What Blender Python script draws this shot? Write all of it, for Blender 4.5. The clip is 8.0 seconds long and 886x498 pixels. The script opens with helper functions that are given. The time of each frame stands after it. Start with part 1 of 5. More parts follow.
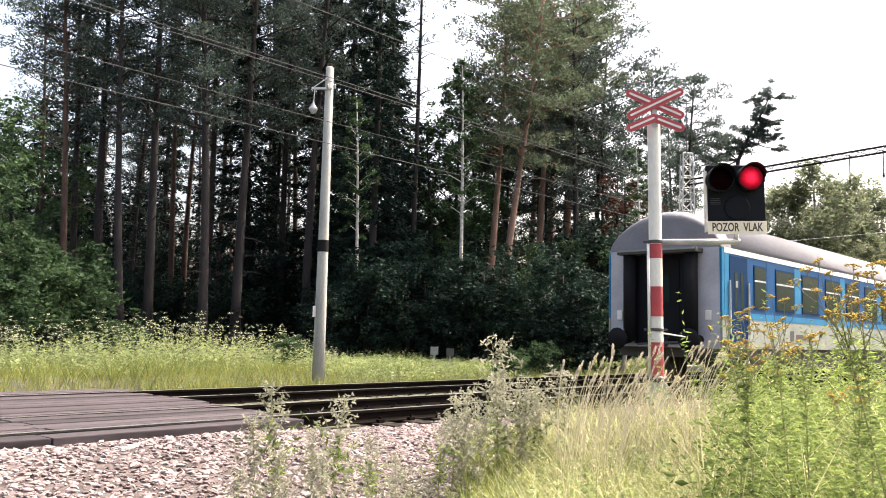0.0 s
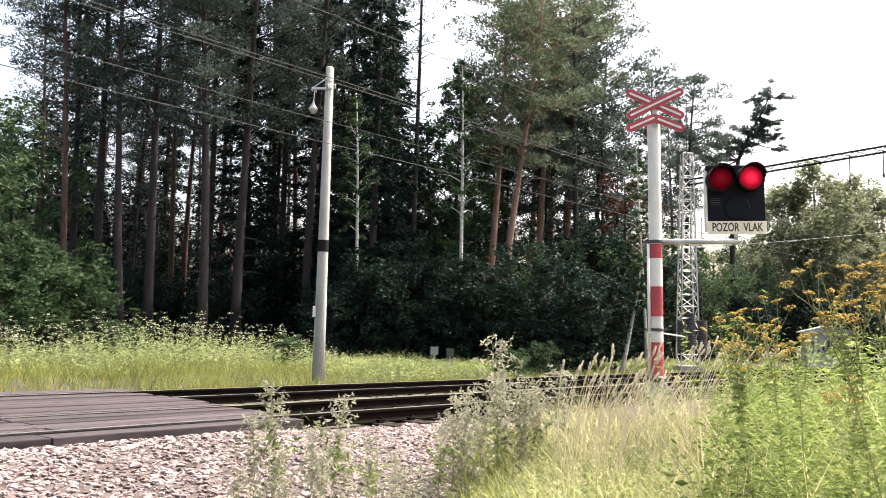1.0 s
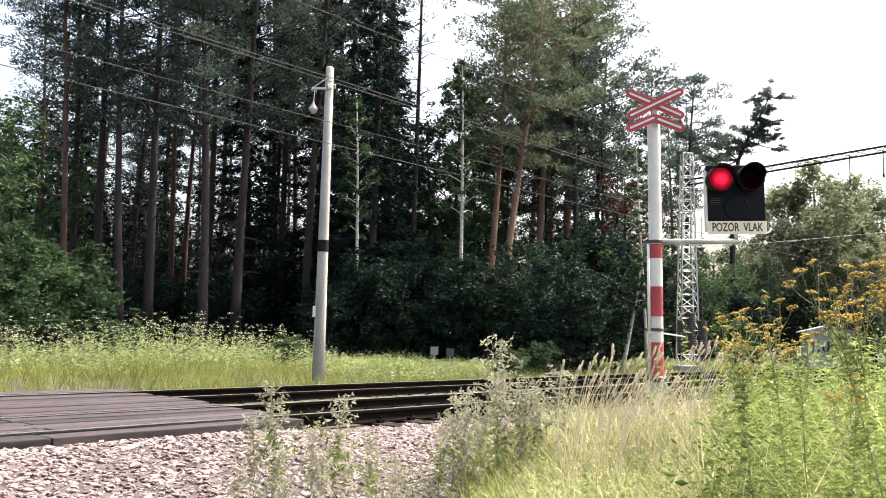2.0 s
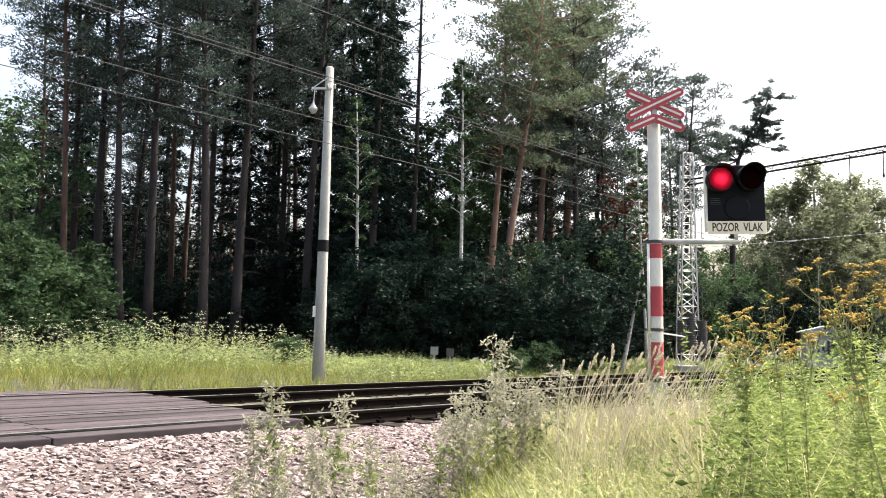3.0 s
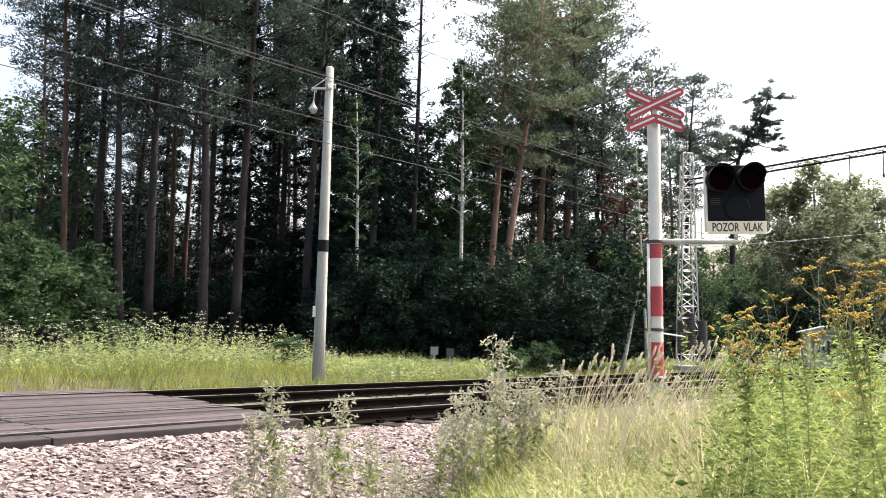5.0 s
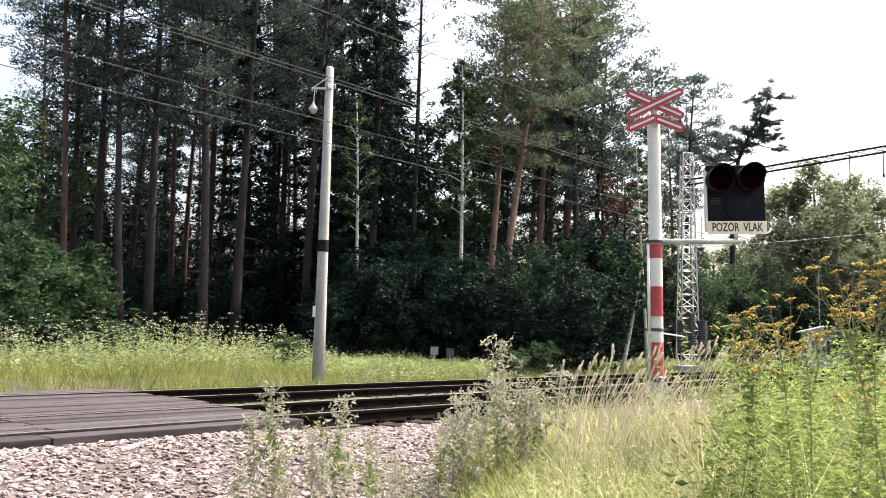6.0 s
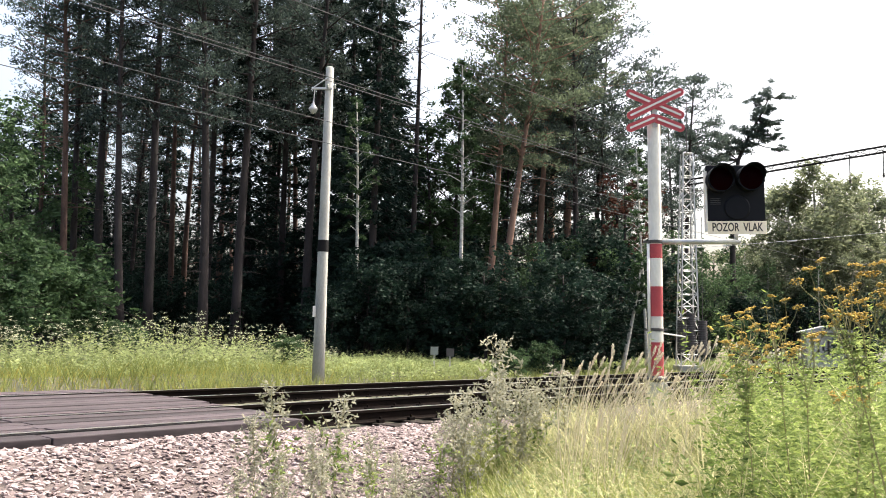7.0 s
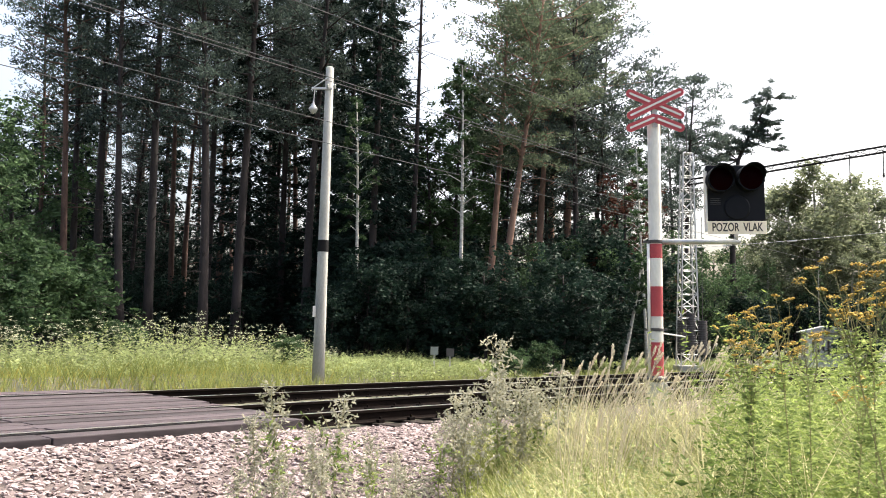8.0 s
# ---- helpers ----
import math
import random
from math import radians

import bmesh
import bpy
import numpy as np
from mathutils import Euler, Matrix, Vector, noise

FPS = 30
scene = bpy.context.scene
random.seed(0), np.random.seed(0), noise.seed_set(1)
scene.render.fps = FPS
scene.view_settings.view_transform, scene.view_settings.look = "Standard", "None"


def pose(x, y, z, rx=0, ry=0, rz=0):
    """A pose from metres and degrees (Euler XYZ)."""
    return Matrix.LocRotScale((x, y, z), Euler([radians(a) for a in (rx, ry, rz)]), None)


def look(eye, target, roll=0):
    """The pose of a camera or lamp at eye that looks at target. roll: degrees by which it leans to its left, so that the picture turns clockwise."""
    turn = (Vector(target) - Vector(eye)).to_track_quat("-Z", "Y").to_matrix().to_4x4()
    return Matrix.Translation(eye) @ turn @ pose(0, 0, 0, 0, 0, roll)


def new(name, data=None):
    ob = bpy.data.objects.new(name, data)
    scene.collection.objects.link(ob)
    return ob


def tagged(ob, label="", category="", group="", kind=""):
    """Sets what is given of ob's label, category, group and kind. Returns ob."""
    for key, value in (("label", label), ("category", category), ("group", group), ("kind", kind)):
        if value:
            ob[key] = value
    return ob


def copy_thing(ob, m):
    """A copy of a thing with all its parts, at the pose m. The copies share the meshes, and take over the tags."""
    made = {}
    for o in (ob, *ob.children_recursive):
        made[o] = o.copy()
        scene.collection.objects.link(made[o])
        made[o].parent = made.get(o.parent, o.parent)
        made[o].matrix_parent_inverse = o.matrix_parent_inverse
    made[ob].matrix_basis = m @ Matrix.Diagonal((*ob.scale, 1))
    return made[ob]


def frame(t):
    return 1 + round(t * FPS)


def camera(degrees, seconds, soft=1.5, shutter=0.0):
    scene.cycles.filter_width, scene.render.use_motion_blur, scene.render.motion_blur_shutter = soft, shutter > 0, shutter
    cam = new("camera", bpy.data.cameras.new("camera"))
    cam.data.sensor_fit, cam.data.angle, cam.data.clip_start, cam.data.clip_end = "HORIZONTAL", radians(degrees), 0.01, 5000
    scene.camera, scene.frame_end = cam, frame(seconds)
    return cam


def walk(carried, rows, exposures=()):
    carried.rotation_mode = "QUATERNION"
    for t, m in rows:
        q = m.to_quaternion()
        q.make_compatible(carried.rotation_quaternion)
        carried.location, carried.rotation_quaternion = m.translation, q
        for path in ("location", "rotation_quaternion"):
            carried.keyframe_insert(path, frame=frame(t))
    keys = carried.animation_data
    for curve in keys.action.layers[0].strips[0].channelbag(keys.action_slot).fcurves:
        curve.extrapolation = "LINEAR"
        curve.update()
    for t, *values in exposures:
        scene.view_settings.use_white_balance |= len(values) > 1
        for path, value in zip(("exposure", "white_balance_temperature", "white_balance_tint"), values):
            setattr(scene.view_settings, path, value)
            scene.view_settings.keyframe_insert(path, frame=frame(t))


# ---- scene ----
# The world: rail level of the nearer track is z = 0, the camera stands over the origin.
cam = camera(54.6, 8.0, soft=1.0)
CAM_POSE = look((0, 0, 1.0), (0, math.cos(radians(5.85)), 1.0 + math.sin(radians(5.85))), 1.28)
walk(cam, [(0.0, CAM_POSE), (8.0, CAM_POSE)], [(0.0, 2.0, 6650, 10), (3.0, 1.92, 6450, 8), (8.0, 1.89, 6450, 8)])

# ---- light ----
SUN_AZ, SUN_EL = 62.0, 58.0      # degrees clockwise from +y, and above the horizon
world = bpy.data.worlds.new("sky")
scene.world = world
world.use_nodes = True
wn = world.node_tree.nodes
sky = wn.new("ShaderNodeTexSky")
sky.sky_type = "NISHITA"
sky.sun_disc = False
sky.sun_elevation, sky.sun_rotation = radians(SUN_EL), radians(SUN_AZ)
sky.air_density, sky.dust_density, sky.ozone_density = 1.0, 10.0, 0.6
wn["Background"].inputs["Strength"].default_value = 0.15
world.node_tree.links.new(sky.outputs[0], wn["Background"].inputs[0])
sun_data = bpy.data.lights.new("sun", "SUN")
sun_data.energy, sun_data.angle, sun_data.color = 2.6, radians(0.6), (1.0, 0.93, 0.82)
sun = new("sun", sun_data)
sun_way = Vector((math.sin(radians(SUN_AZ)) * math.cos(radians(SUN_EL)), math.cos(radians(SUN_AZ)) * math.cos(radians(SUN_EL)), math.sin(radians(SUN_EL))))
sun.matrix_world = look(sun_way * 60, (0, 0, 0))

# ---- materials ----
def nodes_of(name):
    m = bpy.data.materials.new(name)
    m.use_nodes = True
    return m, m.node_tree.nodes, m.node_tree.links, m.node_tree.nodes["Principled BSDF"]


def surface(name, dark, light, rough=0.8, metal=0.0, scale=6.0, fine=60.0, bump=0.3, stretch=(1, 1, 1), grain=0.35, vary=0.0, spec=0.5, depth=0.01):
    """A surface whose colour wanders between dark and light at two scales, with relief."""
    m, n, k, b = nodes_of(name)
    co = n.new("ShaderNodeTexCoord")
    mp = n.new("ShaderNodeMapping")
    mp.inputs["Scale"].default_value = stretch
    k.new(co.outputs["Object"], mp.inputs[0])
    big, small = n.new("ShaderNodeTexNoise"), n.new("ShaderNodeTexNoise")
    for tex, s in ((big, scale), (small, fine)):
        tex.inputs["Scale"].default_value = s
        tex.inputs["Detail"].default_value = 5.0
        k.new(mp.outputs[0], tex.inputs["Vector"])
    mix = n.new("ShaderNodeMix")
    mix.inputs[0].default_value = grain
    k.new(big.outputs["Fac"], mix.inputs[2])
    k.new(small.outputs["Fac"], mix.inputs[3])
    fac = mix.outputs[0]
    if vary:
        info = n.new("ShaderNodeObjectInfo")
        isl = n.new("ShaderNodeNewGeometry")
        add = n.new("ShaderNodeMath")
        add.operation = "ADD"
        k.new(info.outputs["Random"], add.inputs[0])
        k.new(isl.outputs["Random Per Island"], add.inputs[1])
        wrap = n.new("ShaderNodeMath")
        wrap.operation = "FRACT"
        k.new(add.outputs[0], wrap.inputs[0])
        mad = n.new("ShaderNodeMath")
        mad.operation = "MULTIPLY_ADD"
        mad.inputs[1].default_value = vary
        k.new(wrap.outputs[0], mad.inputs[0])
        k.new(fac, mad.inputs[2])
        off = n.new("ShaderNodeMath")
        off.operation = "SUBTRACT"
        off.inputs[1].default_value = vary / 2
        k.new(mad.outputs[0], off.inputs[0])
        fac = off.outputs[0]
    ramp = n.new("ShaderNodeValToRGB")
    ramp.color_ramp.elements[0].position, ramp.color_ramp.elements[0].color = 0.3, (*dark, 1)
    ramp.color_ramp.elements[1].position, ramp.color_ramp.elements[1].color = 0.7, (*light, 1)
    k.new(fac, ramp.inputs[0])
    k.new(ramp.outputs[0], b.inputs["Base Color"])
    b.inputs["Roughness"].default_value, b.inputs["Metallic"].default_value = rough, metal
    b.inputs["Specular IOR Level"].default_value = spec
    if bump:
        bp = n.new("ShaderNodeBump")
        bp.inputs["Strength"].default_value, bp.inputs["Distance"].default_value = bump, depth
        k.new(fac, bp.inputs["Height"])
        k.new(bp.outputs[0], b.inputs["Normal"])
    return m


def foliage(name, dark, light, through_light=0.45, rough=0.6, patch=0.25):
    """Thin leaves: each leaf its own shade, larger drifts over the crown, and light through the blade."""
    m, n, k, b = nodes_of(name)
    geo = n.new("ShaderNodeNewGeometry")
    co = n.new("ShaderNodeTexCoord")
    tex = n.new("ShaderNodeTexNoise")
    tex.inputs["Scale"].default_value, tex.inputs["Detail"].default_value = 0.5, 3.0
    k.new(co.outputs["Object"], tex.inputs["Vector"])
    mix = n.new("ShaderNodeMix")
    mix.inputs[0].default_value = 0.55
    k.new(geo.outputs["Random Per Island"], mix.inputs[2])
    k.new(tex.outputs["Fac"], mix.inputs[3])
    info = n.new("ShaderNodeObjectInfo")
    mad = n.new("ShaderNodeMath")
    mad.operation = "MULTIPLY_ADD"
    mad.inputs[1].default_value = patch
    k.new(info.outputs["Random"], mad.inputs[0])
    k.new(mix.outputs[0], mad.inputs[2])
    ramp = n.new("ShaderNodeValToRGB")
    ramp.color_ramp.elements[0].position, ramp.color_ramp.elements[0].color = 0.2, (*dark, 1)
    ramp.color_ramp.elements[1].position, ramp.color_ramp.elements[1].color = 0.95, (*light, 1)
    k.new(mad.outputs[0], ramp.inputs[0])
    k.new(ramp.outputs[0], b.inputs["Base Color"])
    b.inputs["Roughness"].default_value = rough
    b.inputs["Specular IOR Level"].default_value = 0.08
    tr = n.new("ShaderNodeBsdfTranslucent")
    k.new(ramp.outputs[0], tr.inputs["Color"])
    sh = n.new("ShaderNodeMixShader")
    sh.inputs[0].default_value = through_light
    k.new(b.outputs[0], sh.inputs[1])
    k.new(tr.outputs[0], sh.inputs[2])
    k.new(sh.outputs[0], n["Material Output"].inputs["Surface"])
    return m


def plain(name, colour, rough=0.5, metal=0.0, spec=0.5):
    return surface(name, tuple(c * 0.85 for c in colour), tuple(min(1, c * 1.1) for c in colour), rough, metal, 4.0, 45.0, 0.08, spec=spec)


def glow(name, colour, strength):
    m, n, k, b = nodes_of(name)
    b.inputs["Base Color"].default_value = (*colour, 1)
    b.inputs["Emission Color"].default_value = (*colour, 1)
    b.inputs["Emission Strength"].default_value = strength
    b.inputs["Roughness"].default_value = 0.4
    return m


M_GROUND = surface("earth_and_litter", (0.022, 0.024, 0.011), (0.06, 0.058, 0.028), 0.95, scale=0.8, fine=14, bump=0.6, depth=0.05)
M_BED = surface("ballast_bed", (0.035, 0.029, 0.028), (0.12, 0.098, 0.094), 0.95, scale=7, fine=40, bump=0.8, depth=0.03, spec=0.1)
M_STONE = surface("crushed_stone", (0.085, 0.063, 0.062), (0.235, 0.187, 0.184), 0.92, scale=3, fine=30, bump=0.4, vary=0.55)
# brown stone between the rails, the shade there put into its colour
M_STONE_SHADED = surface("shaded_brown_stone", (0.008, 0.0065, 0.006), (0.03, 0.024, 0.021), 0.95, scale=3, fine=30, bump=0.4, vary=0.5, spec=0.05)
M_RAIL_HEAD = surface("worn_rail_steel", (0.35, 0.34, 0.33), (0.6, 0.58, 0.56), 0.3, 0.9, scale=3, fine=40, bump=0.05, stretch=(0.1, 1, 1))
# rusty rail sides and sleepers, darkened in colour for the shade between the rails
M_RAIL_WEB = surface("shaded_rusty_rail_steel", (0.002, 0.0016, 0.0015), (0.009, 0.006, 0.005), 0.95, 0.0, scale=5, fine=60, bump=0.3, spec=0.05)
M_SLEEPER = surface("shaded_sleeper", (0.012, 0.010, 0.009), (0.04, 0.034, 0.03), 0.95, scale=5, fine=50, bump=0.4, vary=0.2, spec=0.05)
M_DECK = surface("worn_crossing_slab", (0.014, 0.0112, 0.0126), (0.06, 0.0475, 0.0535), 0.9, scale=2.2, fine=30, bump=0.5, stretch=(0.2, 3.0, 1), vary=0.3, spec=0.25)
M_RUBBER = plain("black_rubber", (0.009, 0.009, 0.010), 0.85, spec=0.12)
M_DOOR = plain("dark_blue_door_paint", (0.002, 0.022, 0.07), 0.6, spec=0.05)
M_WHITE = surface("weathered_white_paint", (0.5, 0.472, 0.425), (0.76, 0.73, 0.675), 0.5, scale=3, fine=40, bump=0.15, stretch=(1, 1, 0.3))
M_RED = surface("faded_red_paint", (0.27, 0.028, 0.036), (0.43, 0.052, 0.062), 0.5, scale=4, fine=50, bump=0.15)
M_BOARD = plain("black_signal_enamel", (0.0045, 0.005, 0.008), 0.6, spec=0.15)
M_CREAM = surface("cream_sign_enamel", (0.74, 0.62, 0.46), (0.88, 0.80, 0.66), 0.5, scale=5, fine=40, bump=0.1)
M_INK = plain("dark_lettering", (0.05, 0.035, 0.03), 0.6)
M_GALV = surface("galvanised_steel", (0.34, 0.34, 0.34), (0.58, 0.58, 0.57), 0.5, 0.55, scale=5, fine=50, bump=0.1)
M_CONCRETE = surface("pole_concrete", (0.20, 0.20, 0.185), (0.40, 0.40, 0.37), 0.9, scale=3, fine=50, bump=0.4, stretch=(1, 1, 0.25))
M_DARK_IRON = plain("dark_iron", (0.06, 0.055, 0.055), 0.7, 0.2)
M_WIRE = plain("dull_wire", (0.06, 0.06, 0.065), 0.6, 0.2)
M_BULB = glow("lit_lamp_bulb", (1.0, 0.6, 0.55), 62.0)
M_LENS = foliage("red_glass_lens", (0.024, 0.0006, 0.0022), (0.042, 0.0012, 0.0042), 0.85, 0.3)
M_BLUE = surface("coach_blue_paint", (0.0025, 0.042, 0.125), (0.005, 0.065, 0.185), 0.55, scale=2, fine=30, bump=0.04, spec=0.12)
M_LIGHT_BLUE = surface("coach_light_blue_paint", (0.012, 0.115, 0.235), (0.026, 0.17, 0.315), 0.55, scale=2, fine=30, bump=0.04, spec=0.12)
M_COACH_GREY = surface("coach_grey_paint", (0.28, 0.28, 0.31), (0.44, 0.43, 0.46), 0.5, scale=2, fine=30, bump=0.06)
M_COACH_WHITE = surface("coach_white_paint", (0.15, 0.165, 0.148), (0.25, 0.265, 0.235), 0.5, scale=2, fine=30, bump=0.04)
M_ROOF = surface("coach_roof_paint", (0.10, 0.097, 0.108), (0.17, 0.163, 0.178), 0.8, scale=1.5, fine=20, bump=0.1, stretch=(0.3, 1, 1))
M_GLASS = plain("dark_window_glass", (0.010, 0.022, 0.018), 0.25, spec=0.08)
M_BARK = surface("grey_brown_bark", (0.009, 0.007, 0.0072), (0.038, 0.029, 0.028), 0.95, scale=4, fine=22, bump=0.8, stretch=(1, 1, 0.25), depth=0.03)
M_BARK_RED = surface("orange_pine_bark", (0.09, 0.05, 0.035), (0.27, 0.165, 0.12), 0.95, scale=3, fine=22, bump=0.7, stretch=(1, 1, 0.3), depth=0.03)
M_BIRCH = surface("pale_birch_bark", (0.16, 0.15, 0.13), (0.55, 0.53, 0.48), 0.85, scale=5, fine=20, bump=0.4, stretch=(1, 1, 2.0))
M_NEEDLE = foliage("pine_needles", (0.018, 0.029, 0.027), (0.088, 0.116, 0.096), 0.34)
# lighter copy of the pine needles: sunshine is put into the colour
M_NEEDLE_LIT = foliage("sunlit_pine_needles", (0.032, 0.046, 0.035), (0.155, 0.19, 0.115), 0.40)
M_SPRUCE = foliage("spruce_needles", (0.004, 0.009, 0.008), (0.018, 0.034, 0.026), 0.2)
M_LEAF = foliage("broad_leaves", (0.013, 0.029, 0.015), (0.064, 0.106, 0.046), 0.38)
M_LEAF_PALE = foliage("pale_birch_leaves", (0.058, 0.07, 0.042), (0.215, 0.24, 0.142), 0.42)
# leaves under the trees: the shade there is put into the colour
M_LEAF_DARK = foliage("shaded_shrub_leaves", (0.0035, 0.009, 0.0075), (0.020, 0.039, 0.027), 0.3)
M_GRASS = foliage("green_grass", (0.042, 0.062, 0.018), (0.29, 0.32, 0.10), 0.45)
M_GRASS_DRY = foliage("dry_grass", (0.055, 0.062, 0.02), (0.72, 0.68, 0.40), 0.45)
M_WEED = foliage("meadow_weeds", (0.055, 0.08, 0.034), (0.34, 0.39, 0.18), 0.5)
M_MUGWORT = foliage("grey_green_weed", (0.13, 0.14, 0.09), (0.43, 0.415, 0.33), 0.5)
M_TANSY_LEAF = foliage("tansy_leaves", (0.026, 0.058, 0.015), (0.36, 0.43, 0.15), 0.52)
M_STALK = surface("weed_stalk", (0.10, 0.10, 0.04), (0.26, 0.24, 0.11), 0.8, scale=8, fine=60, bump=0.2)
M_TANSY = surface("tansy_flower", (0.20, 0.13, 0.02), (0.47, 0.33, 0.065), 0.9, scale=20, fine=150, bump=0.6, vary=0.4)
M_SEED = foliage("pale_seed_heads", (0.40, 0.35, 0.26), (0.70, 0.63, 0.50), 0.35)
M_BROWN_LEAF = foliage("dead_brown_needles", (0.03, 0.014, 0.01), (0.11, 0.05, 0.035), 0.3)
M_GRASS_GOLD = foliage("golden_meadow_grass", (0.11, 0.10, 0.022), (0.36, 0.31, 0.075), 0.45)
M_MUGWORT_FAR = foliage("dull_green_weed", (0.06, 0.075, 0.04), (0.23, 0.24, 0.14), 0.45)
M_WEED_NEAR = foliage("bank_weeds", (0.018, 0.042, 0.010), (0.30, 0.37, 0.11), 0.5)
M_BARK_RUSTY = surface("rusty_pine_bark", (0.035, 0.02, 0.016), (0.12, 0.07, 0.053), 0.95, scale=3, fine=22, bump=0.7, stretch=(1, 1, 0.3), depth=0.03)
M_UMBEL = foliage("whitish_flower_heads", (0.17, 0.19, 0.12), (0.42, 0.43, 0.32), 0.4)

# ---- building tools ----
def part(name, bm, material, parent=None, label="", smooth=False):
    """Links a bmesh as one mesh object under a thing or a part."""
    me = bpy.data.meshes.new(name)
    bm.normal_update()
    bm.to_mesh(me)
    bm.free()
    me.materials.append(material)
    if smooth:
        me.polygons.foreach_set("use_smooth", [True] * len(me.polygons))
    ob = new(name, me)
    ob.parent = parent
    return tagged(ob, label) if label else ob


def share(name, ob, parent, m):
    """Another object on the mesh of ob."""
    o = new(name, ob.data)
    o.parent = parent
    o.matrix_local = m
    return o


def box(bm, x0, x1, y0, y1, z0, z1, bevel=0.0, m=None):
    r = bmesh.ops.create_cube(bm, size=1.0, matrix=Matrix.LocRotScale(((x0 + x1) / 2, (y0 + y1) / 2, (z0 + z1) / 2), None, (x1 - x0, y1 - y0, z1 - z0)))
    vs = r["verts"]
    if bevel:
        es = list({e for v in vs for e in v.link_edges})
        out = bmesh.ops.bevel(bm, geom=es, offset=bevel, segments=2, profile=0.6, affect="EDGES")
        vs = list({v for f in out["faces"] for v in f.verts} | {v for v in vs if v.is_valid})
    if m is not None:
        bmesh.ops.transform(bm, matrix=m, verts=[v for v in vs if v.is_valid])
    return vs


def boxes(*args, bevel=0.0):
    bm = bmesh.new()
    for a in args:
        box(bm, *a, bevel=bevel)
    return bm


def tube(bm, a, b, r0, r1=None, seg=10, caps=True):
    """A tapered rod from a to b."""
    a, b = Vector(a), Vector(b)
    r1 = r0 if r1 is None else r1
    d = b - a
    q = d.to_track_quat("Z", "Y").to_matrix().to_4x4()
    bmesh.ops.create_cone(bm, cap_ends=caps, segments=seg, radius1=r0, radius2=max(r1, 1e-4), depth=d.length, matrix=Matrix.Translation((a + b) / 2) @ q)


def limb(bm, pts, radii, seg=7):
    """A bent tapered branch through pts."""
    rings = []
    for i, (p, r) in enumerate(zip(pts, radii)):
        d = (Vector(pts[min(i + 1, len(pts) - 1)]) - Vector(pts[max(i - 1, 0)])).normalized()
        q = d.to_track_quat("Z", "Y")
        rings.append([bm.verts.new(Vector(p) + q @ Vector((r * math.cos(2 * math.pi * j / seg), r * math.sin(2 * math.pi * j / seg), 0))) for j in range(seg)])
    for a, b in zip(rings, rings[1:]):
        for j in range(seg):
            bm.faces.new((a[j], a[(j + 1) % seg], b[(j + 1) % seg], b[j]))
    bm.faces.new(rings[-1])
    bm.faces.new(rings[0][::-1])


def lathe(bm, prof, seg=20, m=None, caps=True):
    """Turns (radius, height) pairs round the z axis."""
    rings = [[bm.verts.new((r * math.cos(2 * math.pi * j / seg), r * math.sin(2 * math.pi * j / seg), z)) for j in range(seg)] for r, z in prof]
    for a, b in zip(rings, rings[1:]):
        for j in range(seg):
            bm.faces.new((a[j], a[(j + 1) % seg], b[(j + 1) % seg], b[j]))
    if caps:
        bm.faces.new(rings[-1])
        bm.faces.new(rings[0][::-1])
    if m is not None:
        bmesh.ops.transform(bm, matrix=m, verts=[v for g in rings for v in g])


def extrude_outline(pts, y0, y1, axes="xz"):
    """A prism: the outline pts in the plane of two axes, from y0 to y1 along the third."""
    bm = bmesh.new()
    place = {"xz": lambda a, b, c: (a, c, b), "yz": lambda a, b, c: (c, a, b), "xy": lambda a, b, c: (a, b, c)}[axes]
    v0 = [bm.verts.new(place(a, b, y0)) for a, b in pts]
    v1 = [bm.verts.new(place(a, b, y1)) for a, b in pts]
    n = len(pts)
    bm.faces.new(v0)
    bm.faces.new(v1[::-1])
    for i in range(n):
        bm.faces.new((v0[i], v1[i], v1[(i + 1) % n], v0[(i + 1) % n]))
    bmesh.ops.recalc_face_normals(bm, faces=bm.faces)
    return bm


def mesh_part(name, verts, faces, material, parent=None, label=""):
    me = bpy.data.meshes.new(name)
    me.from_pydata(verts, [], faces)
    me.materials.append(material)
    ob = new(name, me)
    ob.parent = parent
    return tagged(ob, label) if label else ob


def blade_arrays(base, way, side, length, width, bend):
    """Grass-like blades: each a bent strip of a quad and a tip. All arguments are arrays."""
    n = len(base)
    mid = base + way * (length * 0.55)[:, None]
    tip = base + way * length[:, None] + bend
    w = side * (width / 2)[:, None]
    v = np.stack([base - w, base + w, mid + bend * 0.3 + w * 0.8, mid + bend * 0.3 - w * 0.8, tip], 1).reshape(-1, 3)
    i = np.arange(n) * 5
    quads = np.stack([i, i + 1, i + 2, i + 3], 1).tolist()
    tris = np.stack([i + 3, i + 2, i + 4], 1).tolist()
    return v, quads + tris


def leaf_arrays(centre, way, side, length, width):
    """Leaves: diamonds of four points, slightly folded."""
    n = len(centre)
    up = np.cross(way, side)
    l, w = (length / 2)[:, None], (width / 2)[:, None]
    v = np.stack([centre - way * l, centre + side * w + up * w * 0.3, centre + way * l, centre - side * w + up * w * 0.3], 1).reshape(-1, 3)
    i = np.arange(n) * 4
    return v, np.stack([i, i + 1, i + 2, i + 3], 1).tolist()


def unit(a):
    return a / np.maximum(np.linalg.norm(a, axis=1, keepdims=True), 1e-6)


def random_ways(rng, n, flat=1.0):
    a = rng.normal(size=(n, 3))
    a[:, 2] *= flat
    return unit(a)


